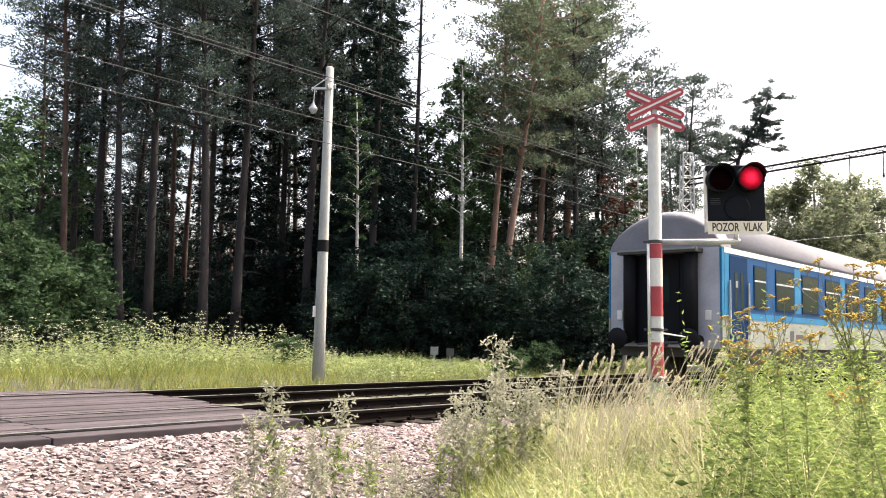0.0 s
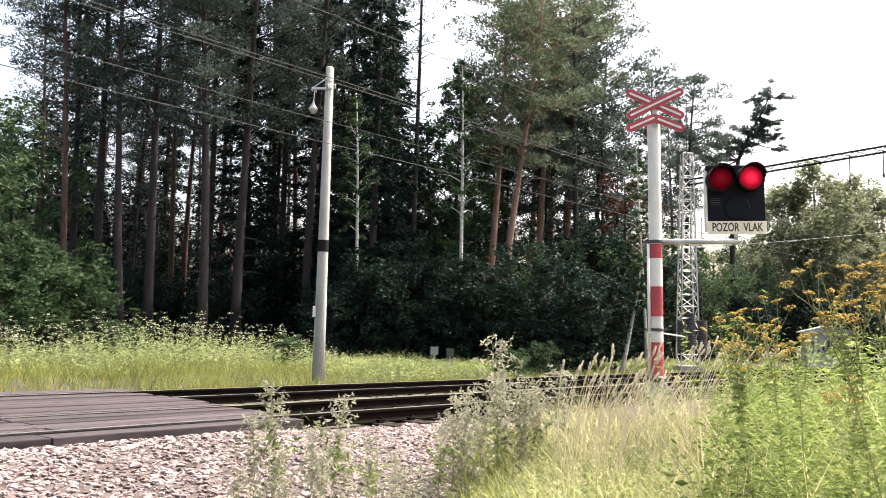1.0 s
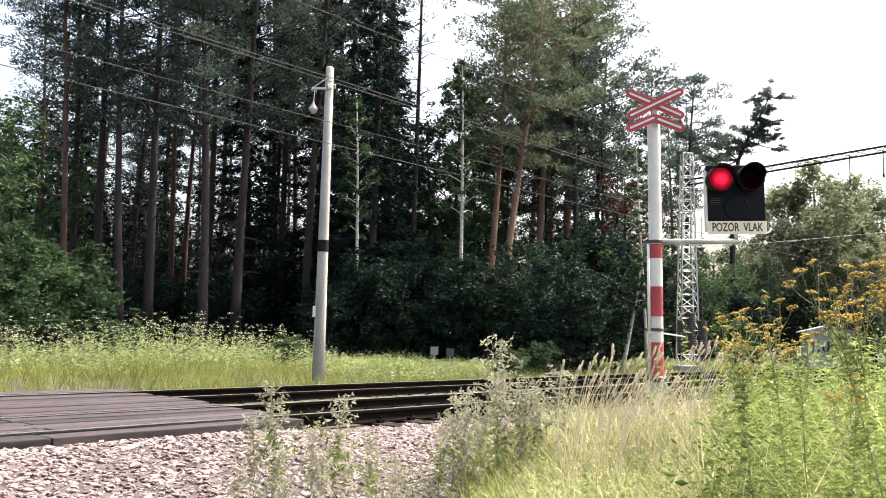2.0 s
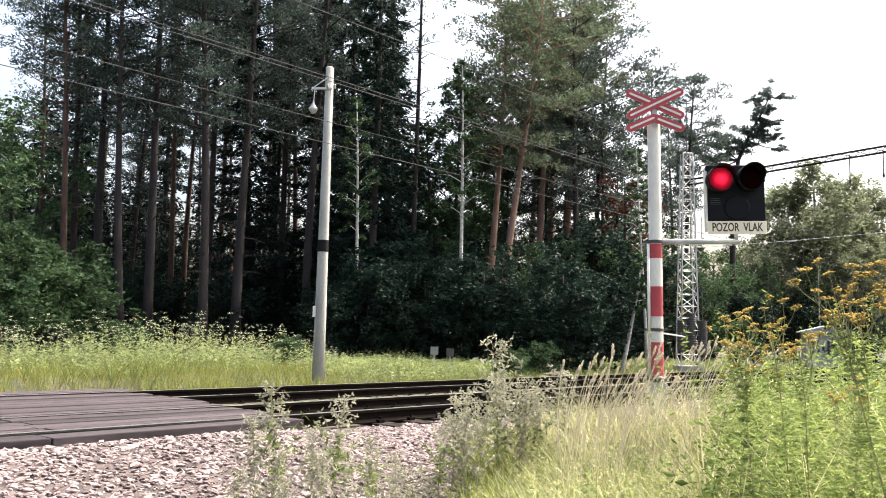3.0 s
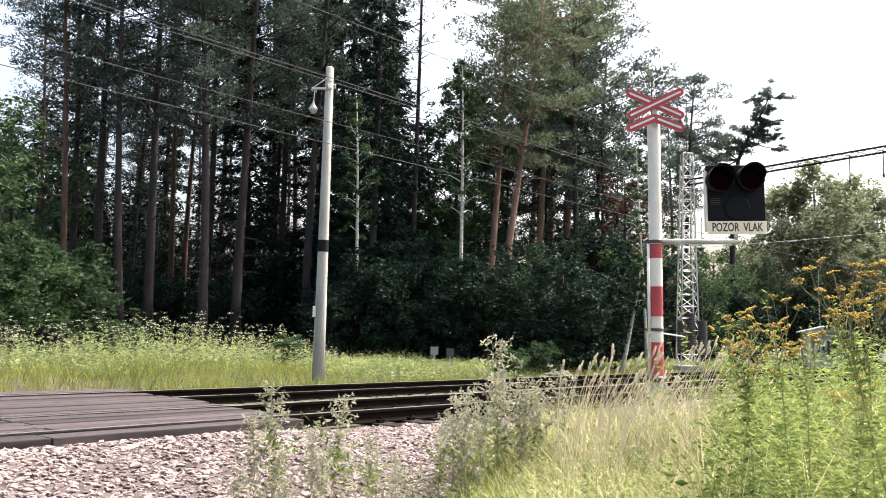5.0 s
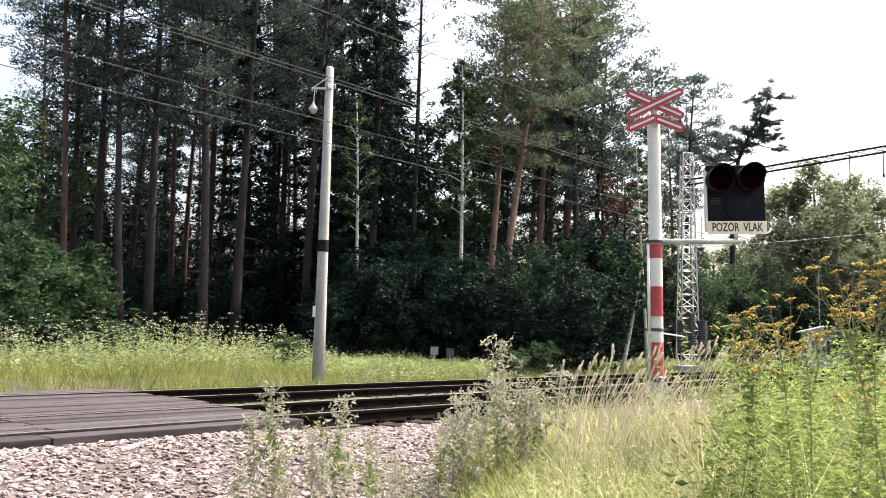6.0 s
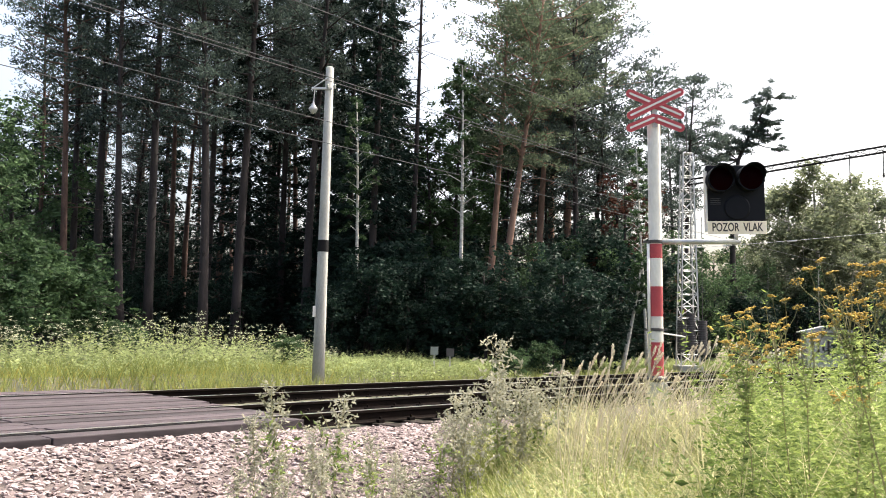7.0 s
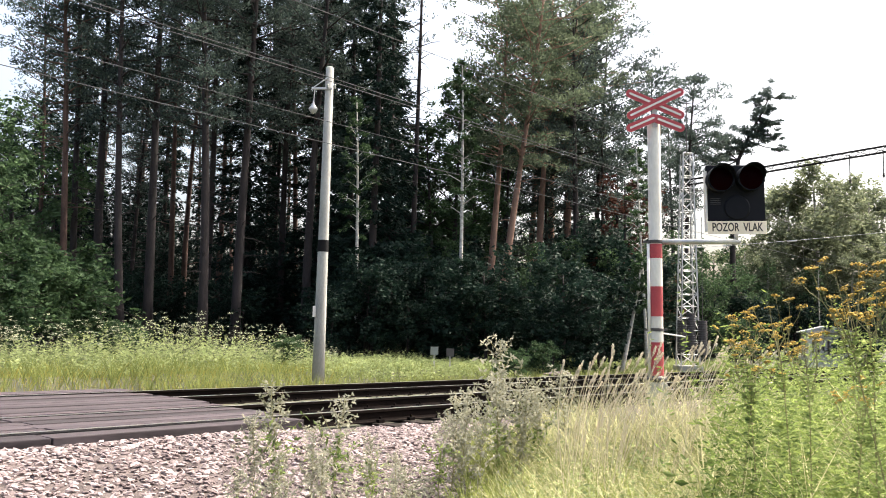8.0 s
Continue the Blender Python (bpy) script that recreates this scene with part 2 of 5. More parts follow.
# ---- the lie of the land ----
ANGLE = 48.52                                   # the track's direction, from +x
U = Vector((math.cos(radians(ANGLE)), math.sin(radians(ANGLE)), 0))
N = Vector((-U.y, U.x, 0))
D_TRACK = 9.25
FAR = 4.0                                       # spacing of the two tracks
FAR_Z = -0.06
TRACK = Matrix.Translation(N * D_TRACK) @ pose(0, 0, 0, 0, 0, ANGLE)


def along(s, l, z=0.0):
    return N * (D_TRACK + l) + U * s + Vector((0, 0, z))


def smooth(a, b, x):
    t = np.clip((x - a) / (b - a), 0, 1)
    return t * t * (3 - 2 * t)


def height(x, y):
    """The ground's height: formation of the two tracks, a bank on this side, a meadow rising to the wood."""
    x, y = np.asarray(x, float), np.asarray(y, float)
    l = x * N.x + y * N.y - D_TRACK
    s = x * U.x + y * U.y
    near = -0.75 + 0.50 * np.exp(-((x - 3.2) ** 2 / 9 + (y - 6.5) ** 2 / 14))
    bed = -0.21 + 0.14 * (1 - smooth(5.5, 8.0, s)) * (1 - smooth(-1.45, -1.25, l))
    far = -0.35 + 0.30 * smooth(6.4, 9, l) + 0.5 * smooth(12, 26, l)
    z = near + (bed - near) * smooth(-3.9, -1.35, l)
    z = z + (far - z) * smooth(5.4, 6.9, l)
    rough = 0.05 * np.sin(x * 1.7 + 1.3 * np.sin(y * 0.9)) * np.sin(y * 1.3 + 0.7) 
    return z + rough * (1 - smooth(-3.5, -2.2, l) * (1 - smooth(5.6, 7.5, l)))
# ---- ground ----
def build_ground():
    near = np.concatenate([np.linspace(-40, -14, 27), np.linspace(-13.5, 13.5, 91), np.linspace(14, 40, 27)])
    far = np.array([60, 100, 200, 500, 1200, 2500.0])
    xs = np.concatenate([-far[::-1], near, far])
    ys = np.concatenate([-far[::-1], np.linspace(-30, -5, 14), np.linspace(-4, 26, 101), np.linspace(27, 70, 44), [90, 140, 300, 700, 1400, 2500]])
    gx, gy = np.meshgrid(xs, ys)
    gz = height(gx, gy)
    v = np.stack([gx, gy, gz], -1).reshape(-1, 3)
    w = len(xs)
    i = (np.arange(len(ys) - 1)[:, None] * w + np.arange(w - 1)[None]).ravel()
    f = np.stack([i, i + 1, i + w + 1, i + w], 1).tolist()
    ob = mesh_part("ground", v.tolist(), f, M_GROUND)
    ob.data.polygons.foreach_set("use_smooth", [True] * len(f))
    tagged(ob, "earth ground with litter under weeds and grass", "ground", kind="structure")
    # ballast bed lying over the formation
    ls = np.linspace(-3.5, 6.6, 50)
    ss = np.linspace(-30, 120, 300)
    gs, gl = np.meshgrid(ss, ls)
    px = N.x * (D_TRACK + gl) + U.x * gs
    py = N.y * (D_TRACK + gl) + U.y * gs
    v = np.stack([px, py, height(px, py) + 0.012 - 0.08 * (smooth(-2.9, -3.5, gl) + smooth(6.0, 6.6, gl))], -1).reshape(-1, 3)
    w = len(ss)
    i = (np.arange(len(ls) - 1)[:, None] * w + np.arange(w - 1)[None]).ravel()
    gap = ((gl > -1.05) & (gl < 5.35)) * 1.0
    v[:, 2] -= 0.09 * gap.ravel()
    # sheet between the rails, coloured near-black to stand for shade
    inner = mesh_part("track_bed", [tuple(p) for p in (along(-30, -0.99, -0.225), along(120, -0.99, -0.225), along(120, 5.5, -0.285), along(-30, 5.5, -0.285))], [(0, 1, 2, 3)], M_STONE_SHADED)
    tagged(inner, "dark ballast between the rails, shade in its colour", "ballast", kind="structure")
    bed = mesh_part("ballast_bed", v.tolist(), np.stack([i, i + 1, i + w + 1, i + w], 1).tolist(), M_BED)
    tagged(bed, "bed of grey-pink crushed stone under the tracks", "ballast", kind="structure")


build_ground()


# ---- the tracks ----
DECK = (-12.0, 6.0)      # where the level crossing lies along the track


def rail_outline():
    half = [(0.0, 0.0), (0.036, 0.0), (0.036, -0.034), (0.012, -0.05), (0.009, -0.12), (0.03, -0.145), (0.07, -0.157), (0.07, -0.168), (0.0, -0.168)]
    return half[1:-1] + [(-a, b) for a, b in half[1:-1]][::-1]


def build_track(name, l0, z0, label):
    root = new(name)
    root.matrix_world = TRACK @ pose(0, l0, z0)
    tagged(root, label, "railway track", group="railway tracks", kind="structure")
    for side in (-0.753, 0.753):
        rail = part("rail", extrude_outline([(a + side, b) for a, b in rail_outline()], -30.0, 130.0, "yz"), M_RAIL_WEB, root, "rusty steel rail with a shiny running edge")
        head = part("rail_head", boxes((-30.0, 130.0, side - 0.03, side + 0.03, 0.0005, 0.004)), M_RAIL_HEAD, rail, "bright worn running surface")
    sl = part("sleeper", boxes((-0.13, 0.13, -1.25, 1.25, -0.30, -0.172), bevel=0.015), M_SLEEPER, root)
    bm = bmesh.new()
    for e in (-0.1, 0.1):
        box(bm, -0.055, 0.055, e - 0.03, e + 0.03, -0.172, -0.125, 0.008)
        tube(bm, (0, e, -0.13), (0, e, -0.09), 0.018, seg=6)
    clip = part("rail_clip", bm, M_RAIL_WEB, root)
    clip.location = (8.3, -0.753, 0)
    sl.location = (8.3, 0, 0)
    share("rail_clip", clip, root, pose(8.3, 0.753, 0))
    for i in range(1, 75):
        x = 8.3 + i * 0.6
        share("sleeper", sl, root, pose(x, 0, 0))
        if i < 50:
            for side in (-0.753, 0.753):
                share("rail_clip", clip, root, pose(x, side, 0))
    return root


build_track("railway_track", 0.0, 0.0, "rusty railway track on concrete sleepers in ballast")
build_track("railway_track", FAR, FAR_Z, "second railway track beyond, on concrete sleepers")


def build_deck():
    root = new("crossing_deck")
    root.matrix_world = TRACK
    tagged(root, "level crossing deck of worn dark boards between rails", "level crossing", kind="structure")
    rng = random.Random(4)
    # rows of slabs across: from, to, and where the row ends along the track
    rows = [(-1.2, -0.82, 0.0, 6.8), (-0.685, -0.02, 0.0, 6.95), (0.02, 0.685, 0.0, 6.98), (0.83, 1.95, -0.01, 7.16), (2.0, 3.17, -0.03, 7.50),
            (3.33, 3.98, -0.06, 7.62), (4.02, 4.67, -0.06, 7.74), (4.83, 5.6, -0.06, 7.9)]
    kinds = {}
    for a, b, z, end in rows:
        # each strip between the rails is laid with long boards side by side
        n = max(1, round((b - a) / 0.27))
        w = (b - a) / n
        for j in range(n):
            mid = a + w * (j + 0.5)
            drop = rng.uniform(-0.010, 0.004)
            x = end + rng.uniform(-0.12, 0.12)
            while x > -11:
                size = 3.0
                key = (round(w, 2), size)
                m = pose(x - size / 2, mid, z - 0.006 + drop + rng.uniform(-0.003, 0.003), rng.uniform(-0.9, 0.9), rng.uniform(-0.15, 0.15), 0)
                if key not in kinds:
                    h = w / 2 - 0.014
                    kinds[key] = part("board", boxes((-size / 2 + 0.008, size / 2 - 0.008, -h, h, -0.13, 0.0), bevel=0.012), M_DECK, root)
                    kinds[key].matrix_local = m
                else:
                    share("board", kinds[key], root, m)
                x -= size
    for l, z in ((-0.75, 0), (0.75, 0), (3.25, FAR_Z), (4.75, FAR_Z)):
        for e in (-0.062, 0.062):
            part("rubber_strip", boxes((-12, 6.5, l + e - 0.018, l + e + 0.018, z - 0.1, z - 0.004), bevel=0.004), M_RUBBER, root)


build_deck()


def build_ballast():
    """Loose stones, those by the crossing the largest in view."""
    rng = np.random.default_rng(7)
    base = []
    for k in range(8):
        bm = bmesh.new()
        bmesh.ops.create_icosphere(bm, subdivisions=1, radius=1.0)
        r = np.random.default_rng(k)
        vs = np.array([v.co[:] for v in bm.verts])
        for _ in range(7):                       # cut flat faces
            d = r.normal(size=3)
            d /= np.linalg.norm(d)
            h = r.uniform(0.5, 0.8)
            over = np.maximum(vs @ d - h, 0)
            vs = vs - over[:, None] * d
        base.append((vs, np.array([[v.index for v in f.verts] for f in bm.faces])))
        bm.free()
    def strew(n, s0, s1, l0, l1, size, name, label, keep=None, material=M_STONE):
        s, l = rng.uniform(s0, s1, n), rng.uniform(l0, l1, n)
        x, y = N.x * (D_TRACK + l) + U.x * s, N.y * (D_TRACK + l) + U.y * s
        if keep is not None:
            ok = keep(s, l)
            x, y, s, l = x[ok], y[ok], s[ok], l[ok]
        z = height(x, y)
        out_v, out_f, c = [], [], 0
        for i in range(len(x)):
            vs, fs = base[rng.integers(8)]
            a = size * rng.uniform(0.55, 1.45) * np.array([1.45, 0.95, 0.5]) * rng.uniform(0.75, 1.2, 3)
            q = np.array(Euler(rng.uniform(-0.38, 0.38, 2).tolist() + [rng.uniform(0, 6.28)]).to_matrix())
            out_v.append((vs * a) @ q.T + [x[i], y[i], z[i] + size * rng.uniform(0.1, 0.6)])
            out_f.append(fs + c)
            c += len(vs)
        ob = mesh_part(name, np.concatenate(out_v).tolist(), np.concatenate(out_f).tolist(), material)
        tagged(ob, label, "ballast stones", kind="stuff")
    strew(20500, -1.0, 9.5, -3.6, -0.99, 0.031, "ballast_stones", "grey-pink crushed stones heaped beside the crossing deck", lambda s, l: (l < -1.22) | (s > 7.2))
    strew(1500, 9.0, 30, -0.6, 5.4, 0.025, "ballast_stones", "dark stones between the sleepers of the tracks, shade in their colour", None, M_STONE_SHADED)
    strew(1500, -14, 20, 5.5, 7.0, 0.05, "ballast_stones", "crushed stones along the far edge of the tracks")


build_ballast()


# ---- crossing signal ----
def stadium(half, r, seg=8):
    out = []
    for i in range(seg + 1):
        a = -math.pi / 2 + math.pi * i / seg
        out.append((half - r + r * math.cos(a), r * math.sin(a)))
    for i in range(seg + 1):
        a = math.pi / 2 + math.pi * i / seg
        out.append((-half + r + r * math.cos(a), r * math.sin(a)))
    return out


LAMP_TURNS = []


def build_signal():
    root = new("crossing_signal")
    root.matrix_world = pose(2.637, 10.5, -0.2, 0, -0.6, -3)
    tagged(root, "railway crossing signal on a red and white post", "crossing signal")
    k = 10.5 / 1520.0 / 1.0          # metres per unit of the drawing
    R = 0.079
    z_of = lambda v: 1.0 + (605.0 - v) * k + 0.2
    part("foundation", boxes((-0.11, 0.11, -0.11, 0.11, -0.45, z_of(676)), bevel=0.03), M_CONCRETE, root, "rough concrete footing")
    edges = [672, 606, 561, 508, 458, 432]
    cols = [M_RED, M_WHITE, M_RED, M_WHITE, M_RED]
    bm = bmesh.new()
    lathe(bm, [(R, z_of(668)), (R, z_of(215))], 24, None, False)
    bmesh.ops.create_circle(bm, cap_ends=True, segments=24, radius=R, matrix=Matrix.Translation((0, 0, z_of(215))))
    post = part("post", bm, M_WHITE, root, "white painted steel tube", True)
    for a, b, c in zip(edges, edges[1:], cols):
        bm = bmesh.new()
        lathe(bm, [(R + 0.003, z_of(a) + 0.002), (R + 0.003, z_of(b))], 24, None, False)
        part("post_band", bm, c, post, "painted band, red" if c is M_RED else "painted band, white", True)
    for v in (584, 428):
        bm = bmesh.new()
        lathe(bm, [(R + 0.004, z_of(v) - 0.02), (R + 0.012, z_of(v) - 0.015), (R + 0.012, z_of(v) + 0.015), (R + 0.004, z_of(v) + 0.02)], 24)
        box(bm, -R - 0.07, -R + 0.01, -0.02, 0.02, z_of(v) - 0.012, z_of(v) + 0.012, 0.004)
        box(bm, R - 0.01, R + 0.05, -0.02, 0.02, z_of(v) - 0.014, z_of(v) + 0.014, 0.004)
        part("clamp", bm, M_DARK_IRON, root, "rusty clamp")
    bm = bmesh.new()
    tube(bm, (-R - 0.012, -0.03, z_of(668)), (-R - 0.012, -0.03, z_of(432)), 0.019, seg=10)
    part("cable_pipe", bm, M_WHITE, root, "white painted cable pipe", True)
    bm = bmesh.new()
    lathe(bm, [(R + 0.012, z_of(674)), (R + 0.05, z_of(671)), (R + 0.05, z_of(668)), (R, z_of(664))], 20)
    part("base_flange", bm, M_DARK_IRON, root, "dark base flange")
    # warning cross and the half cross beneath it
    cross = part("cross_bracket", boxes((-0.03, 0.03, -0.095, -0.05, z_of(222), z_of(178))), M_GALV, root)
    zc = z_of(181)
    def arm(half, tilt, x, z, y, one=False):
        m = Matrix.Translation((x, y, z)) @ pose(0, 0, 0, 0, tilt, 0)
        bm = extrude_outline(stadium(half, 0.052), -0.008, 0.008)
        bmesh.ops.transform(bm, matrix=m, verts=bm.verts)
        a = part("arm", bm, M_RED, root, "red board with a white stripe")
        bm = extrude_outline(stadium(half - 0.04, 0.0125), -0.0125, -0.0085)
        bmesh.ops.transform(bm, matrix=m, verts=bm.verts)
        part("stripe", bm, M_WHITE, a, "white stripe")
    arm(0.385, 24, 0.0, zc, -0.105)
    arm(0.385, -26, 0.0, zc, -0.123)
    arm(0.205, 22, 0.165, z_of(216), -0.105)
    arm(0.205, -24, -0.165, z_of(216), -0.123)
    # lamp board on its side arm
    bm = bmesh.new()
    tube(bm, (R - 0.01, -0.02, z_of(428)), (1.02, -0.02, z_of(427)), 0.034, seg=14)
    tube(bm, (0.98, -0.02, z_of(427)), (0.98, -0.02, z_of(412)), 0.03, seg=12)
    part("side_arm", bm, M_GALV, root, "grey tubular side arm", True)
    bm = bmesh.new()
    tube(bm, (R, 0.03, z_of(590)), (0.36, 0.06, z_of(596)), 0.009, seg=8)
    part("brace", bm, M_WHITE, root, "thin pale brace")
    head = new("lamp_board")
    head.parent = root
    head.matrix_local = pose(1.0, -0.03, -0.01, 0, -0.5, 0)
    tagged(head, "black signal board with two red lamps")
    z0, z1 = z_of(390), z_of(289)
    w = 0.35
    part("board", boxes((-w, w, -0.03, 0.06, z0, z1), bevel=0.012), M_BOARD, head, "black enamel board")
    part("edge", boxes((-w - 0.016, -w + 0.001, -0.04, 0.07, z_of(408), z_of(300)), bevel=0.004), M_WHITE, head, "white edge strip")
    sign = part("sign_plate", boxes((-w - 0.004, w + 0.004, -0.05, -0.034, z_of(413), z_of(390)), bevel=0.003), M_CREAM, head, "cream plate lettered POZOR VLAK")
    fc = bpy.data.curves.new("lettering", "FONT")
    fc.body, fc.align_x, fc.align_y, fc.size, fc.extrude, fc.offset = "POZOR  VLAK", "CENTER", "CENTER", 0.145, 0.001, 0.003
    fob = new("lettering", fc)
    dg = bpy.context.evaluated_depsgraph_get()
    text = bpy.data.meshes.new_from_object(fob.evaluated_get(dg))
    bpy.data.objects.remove(fob)
    text.materials.clear()
    text.materials.append(M_INK)
    tob = new("lettering", text)
    tob.parent = sign
    tob.matrix_local = Matrix.Translation((0, -0.0515, (z_of(413) + z_of(390)) / 2)) @ pose(0, 0, 0, 90) @ Matrix.Diagonal((0.66, 1, 1, 1))
    for sx, v in ((-0.205, 317), (0.155, 315)):
        cz = z_of(v)
        # lamp can, red lens on its mouth, hood
        can = Matrix.Translation((sx, -0.03, cz)) @ pose(0, 0, 0, 90)
        bm = bmesh.new()
        lathe(bm, [(0.156, 0.0), (0.156, 0.125), (0.143, 0.125), (0.143, 0.006)], 28, can)
        part("lamp_can", bm, M_BOARD, head, "black lamp can", True)
        bm = bmesh.new()
        r0 = [bm.verts.new((0.142 * math.cos(2 * math.pi * j / 28), 0.142 * math.sin(2 * math.pi * j / 28), 0.108)) for j in range(28)]
        r1 = [bm.verts.new((0.08 * math.cos(2 * math.pi * j / 28), 0.08 * math.sin(2 * math.pi * j / 28), 0.122)) for j in range(28)]
        for j in range(28):
            bm.faces.new((r0[j], r0[(j + 1) % 28], r1[(j + 1) % 28], r1[j]))
        bm.faces.new(r1)
        bmesh.ops.transform(bm, matrix=can, verts=bm.verts)
        part("lens", bm, M_LENS, head, "red glass lens", True)
        bm = bmesh.new()
        n = 26
        inner, outer = [], []
        for i in range(n + 1):
            a = math.radians(-30 + 240 * i / n)
            deep = 0.13 + 0.15 * max(0, math.sin(a)) ** 0.5
            for r, store in ((0.157, inner), (0.164, outer)):
                store.append((bm.verts.new((sx + r * math.cos(a), -0.03, cz + r * math.sin(a))), bm.verts.new((sx + r * math.cos(a), -0.03 - deep, cz + r * math.sin(a)))))
        for i in range(n):
            bm.faces.new((outer[i][0], outer[i + 1][0], outer[i + 1][1], outer[i][1]))
            bm.faces.new((inner[i][1], inner[i + 1][1], inner[i + 1][0], inner[i][0]))
            bm.faces.new((outer[i][1], outer[i + 1][1], inner[i + 1][1], inner[i][1]))
        bmesh.ops.recalc_face_normals(bm, faces=bm.faces)
        part("hood", bm, M_BOARD, head, "black sun hood")
        # the burner slides in the can: forward to the lens, or back into its socket
        turn = new("burner")
        turn.parent = head
        turn.matrix_local = pose(sx, -0.085, cz)
        bm = bmesh.new()
        lathe(bm, [(0.046, 0.004), (0.04, 0.010), (0.01, 0.014)], 20, pose(0, 0, 0, 90))
        part("bulb", bm, M_BULB, turn, "glowing bulb", True)
        bm = bmesh.new()
        lathe(bm, [(0.049, -0.003), (0.049, 0.003), (0.01, 0.004)], 20, pose(0, 0, 0, 90))
        part("reflector_plate", bm, M_BOARD, turn, "black back plate", True)
        LAMP_TURNS.append((turn, sx, cz))
    bm = bmesh.new()
    lathe(bm, [(0.155, 0.0), (0.155, 0.012), (0.135, 0.016), (0.10, 0.012), (0.02, 0.02)], 28, Matrix.Translation((0.01, -0.03, z_of(366))) @ pose(0, 0, 0, 90))
    part("clear_lamp", bm, M_BOARD, head, "unlit dark lamp", True)
    for i in range(4):
        part("vent_slot", boxes((-0.31, -0.19, -0.036, -0.029, z_of(350) - 0.022 * i, z_of(350) - 0.022 * i + 0.007)), M_DARK_IRON, head)
    return root


build_signal()


# ---- pole, mast, gantry, wires ----
def build_pole():
    root = new("utility_pole")
    base = Vector((-2.955, 21.0, -0.15))
    root.matrix_world = pose(*base, 0, 0.1, 0)
    root.scale = (1, 1, 1.04)
    tagged(root, "grey concrete utility pole with a lamp bracket", "utility pole")
    bm = bmesh.new()
    lathe(bm, [(0.155, -0.2), (0.14, 1.5), (0.12, 4.4), (0.10, 7.5), (0.075, 7.53)], 20)
    pole = part("shaft", bm, M_CONCRETE, root, "tapered grey concrete shaft", True)
    bm = bmesh.new()
    lathe(bm, [(0.135, 3.04), (0.135, 3.32)], 20, None, False)
    part("band", bm, M_RUBBER, root, "black band", True)
    part("plate", boxes((-0.17, -0.10, -0.16, -0.14, 1.5, 1.76), bevel=0.003), M_WHITE, root, "small pale plate")
    bm = bmesh.new()
    box(bm, -0.42, 0.1, -0.13, -0.08, 6.94, 6.99, 0.006)
    tube(bm, (-0.38, -0.1, 6.99), (-0.02, -0.1, 7.25), 0.014, seg=6)
    tube(bm, (-0.34, -0.105, 6.95), (-0.36, -0.105, 6.62), 0.012, seg=6)
    part("bracket", bm, M_GALV, root, "pale steel bracket")
    bm = bmesh.new()
    lathe(bm, [(0.02, 0.2), (0.03, 0.12), (0.10, 0.04), (0.11, 0.0), (0.07, -0.07), (0.02, -0.1)], 14, Matrix.Translation((-0.36, -0.105, 6.45)))
    part("lamp_shade", bm, M_GALV, root, "pale bell-shaped lamp", True)
    for dx in (-0.02, 0.16):
        bm = bmesh.new()
        lathe(bm, [(0.012, 0), (0.03, 0.01), (0.03, 0.05), (0.018, 0.06), (0.03, 0.07), (0.02, 0.11)], 10, Matrix.Translation((dx, -0.13, 6.96)))
        part("insulator", bm, M_COACH_WHITE, root, "pale insulator", True)


build_pole()


def lattice(root, p0, p1, w0, w1, steps, r=0.03, depth=None, material=M_GALV):
    """Four corner angles with zigzag bracing between two ends; each face its own parts."""
    p0, p1 = Vector(p0), Vector(p1)
    corners = [(-1, -1), (1, -1), (1, 1), (-1, 1)]
    d = (p1 - p0).normalized()
    ax = Vector((1, 0, 0)) if abs(d.x) < 0.7 else Vector((0, 1, 0))
    ax = (ax - d * ax.dot(d)).normalized()
    ay = d.cross(ax)
    def at(t, c):
        w = (w0 + (w1 - w0) * t) / 2
        return p0 + (p1 - p0) * t + ax * (c[0] * w) + ay * (c[1] * w * (depth or 1))
    for c in corners:
        bm = bmesh.new()
        tube(bm, at(0, c), at(1, c), r, seg=4)
        part("corner_angle", bm, material, root)
    for i in range(4):
        a, b = corners[i], corners[(i + 1) % 4]
        bm = bmesh.new()
        for j in range(steps):
            t0, t1 = j / steps, (j + 1) / steps
            tube(bm, at(t0, a if j % 2 else b), at(t1, b if j % 2 else a), r * 0.6, seg=4)
            tube(bm, at(t1, a), at(t1, b), r * 0.45, seg=4)
        part("bracing", bm, material, root)


MAST = Vector((10.3, 36.0, -0.3))
MAST_FAR_END = MAST + Vector((0.749, -0.662, 0)) * 14.5


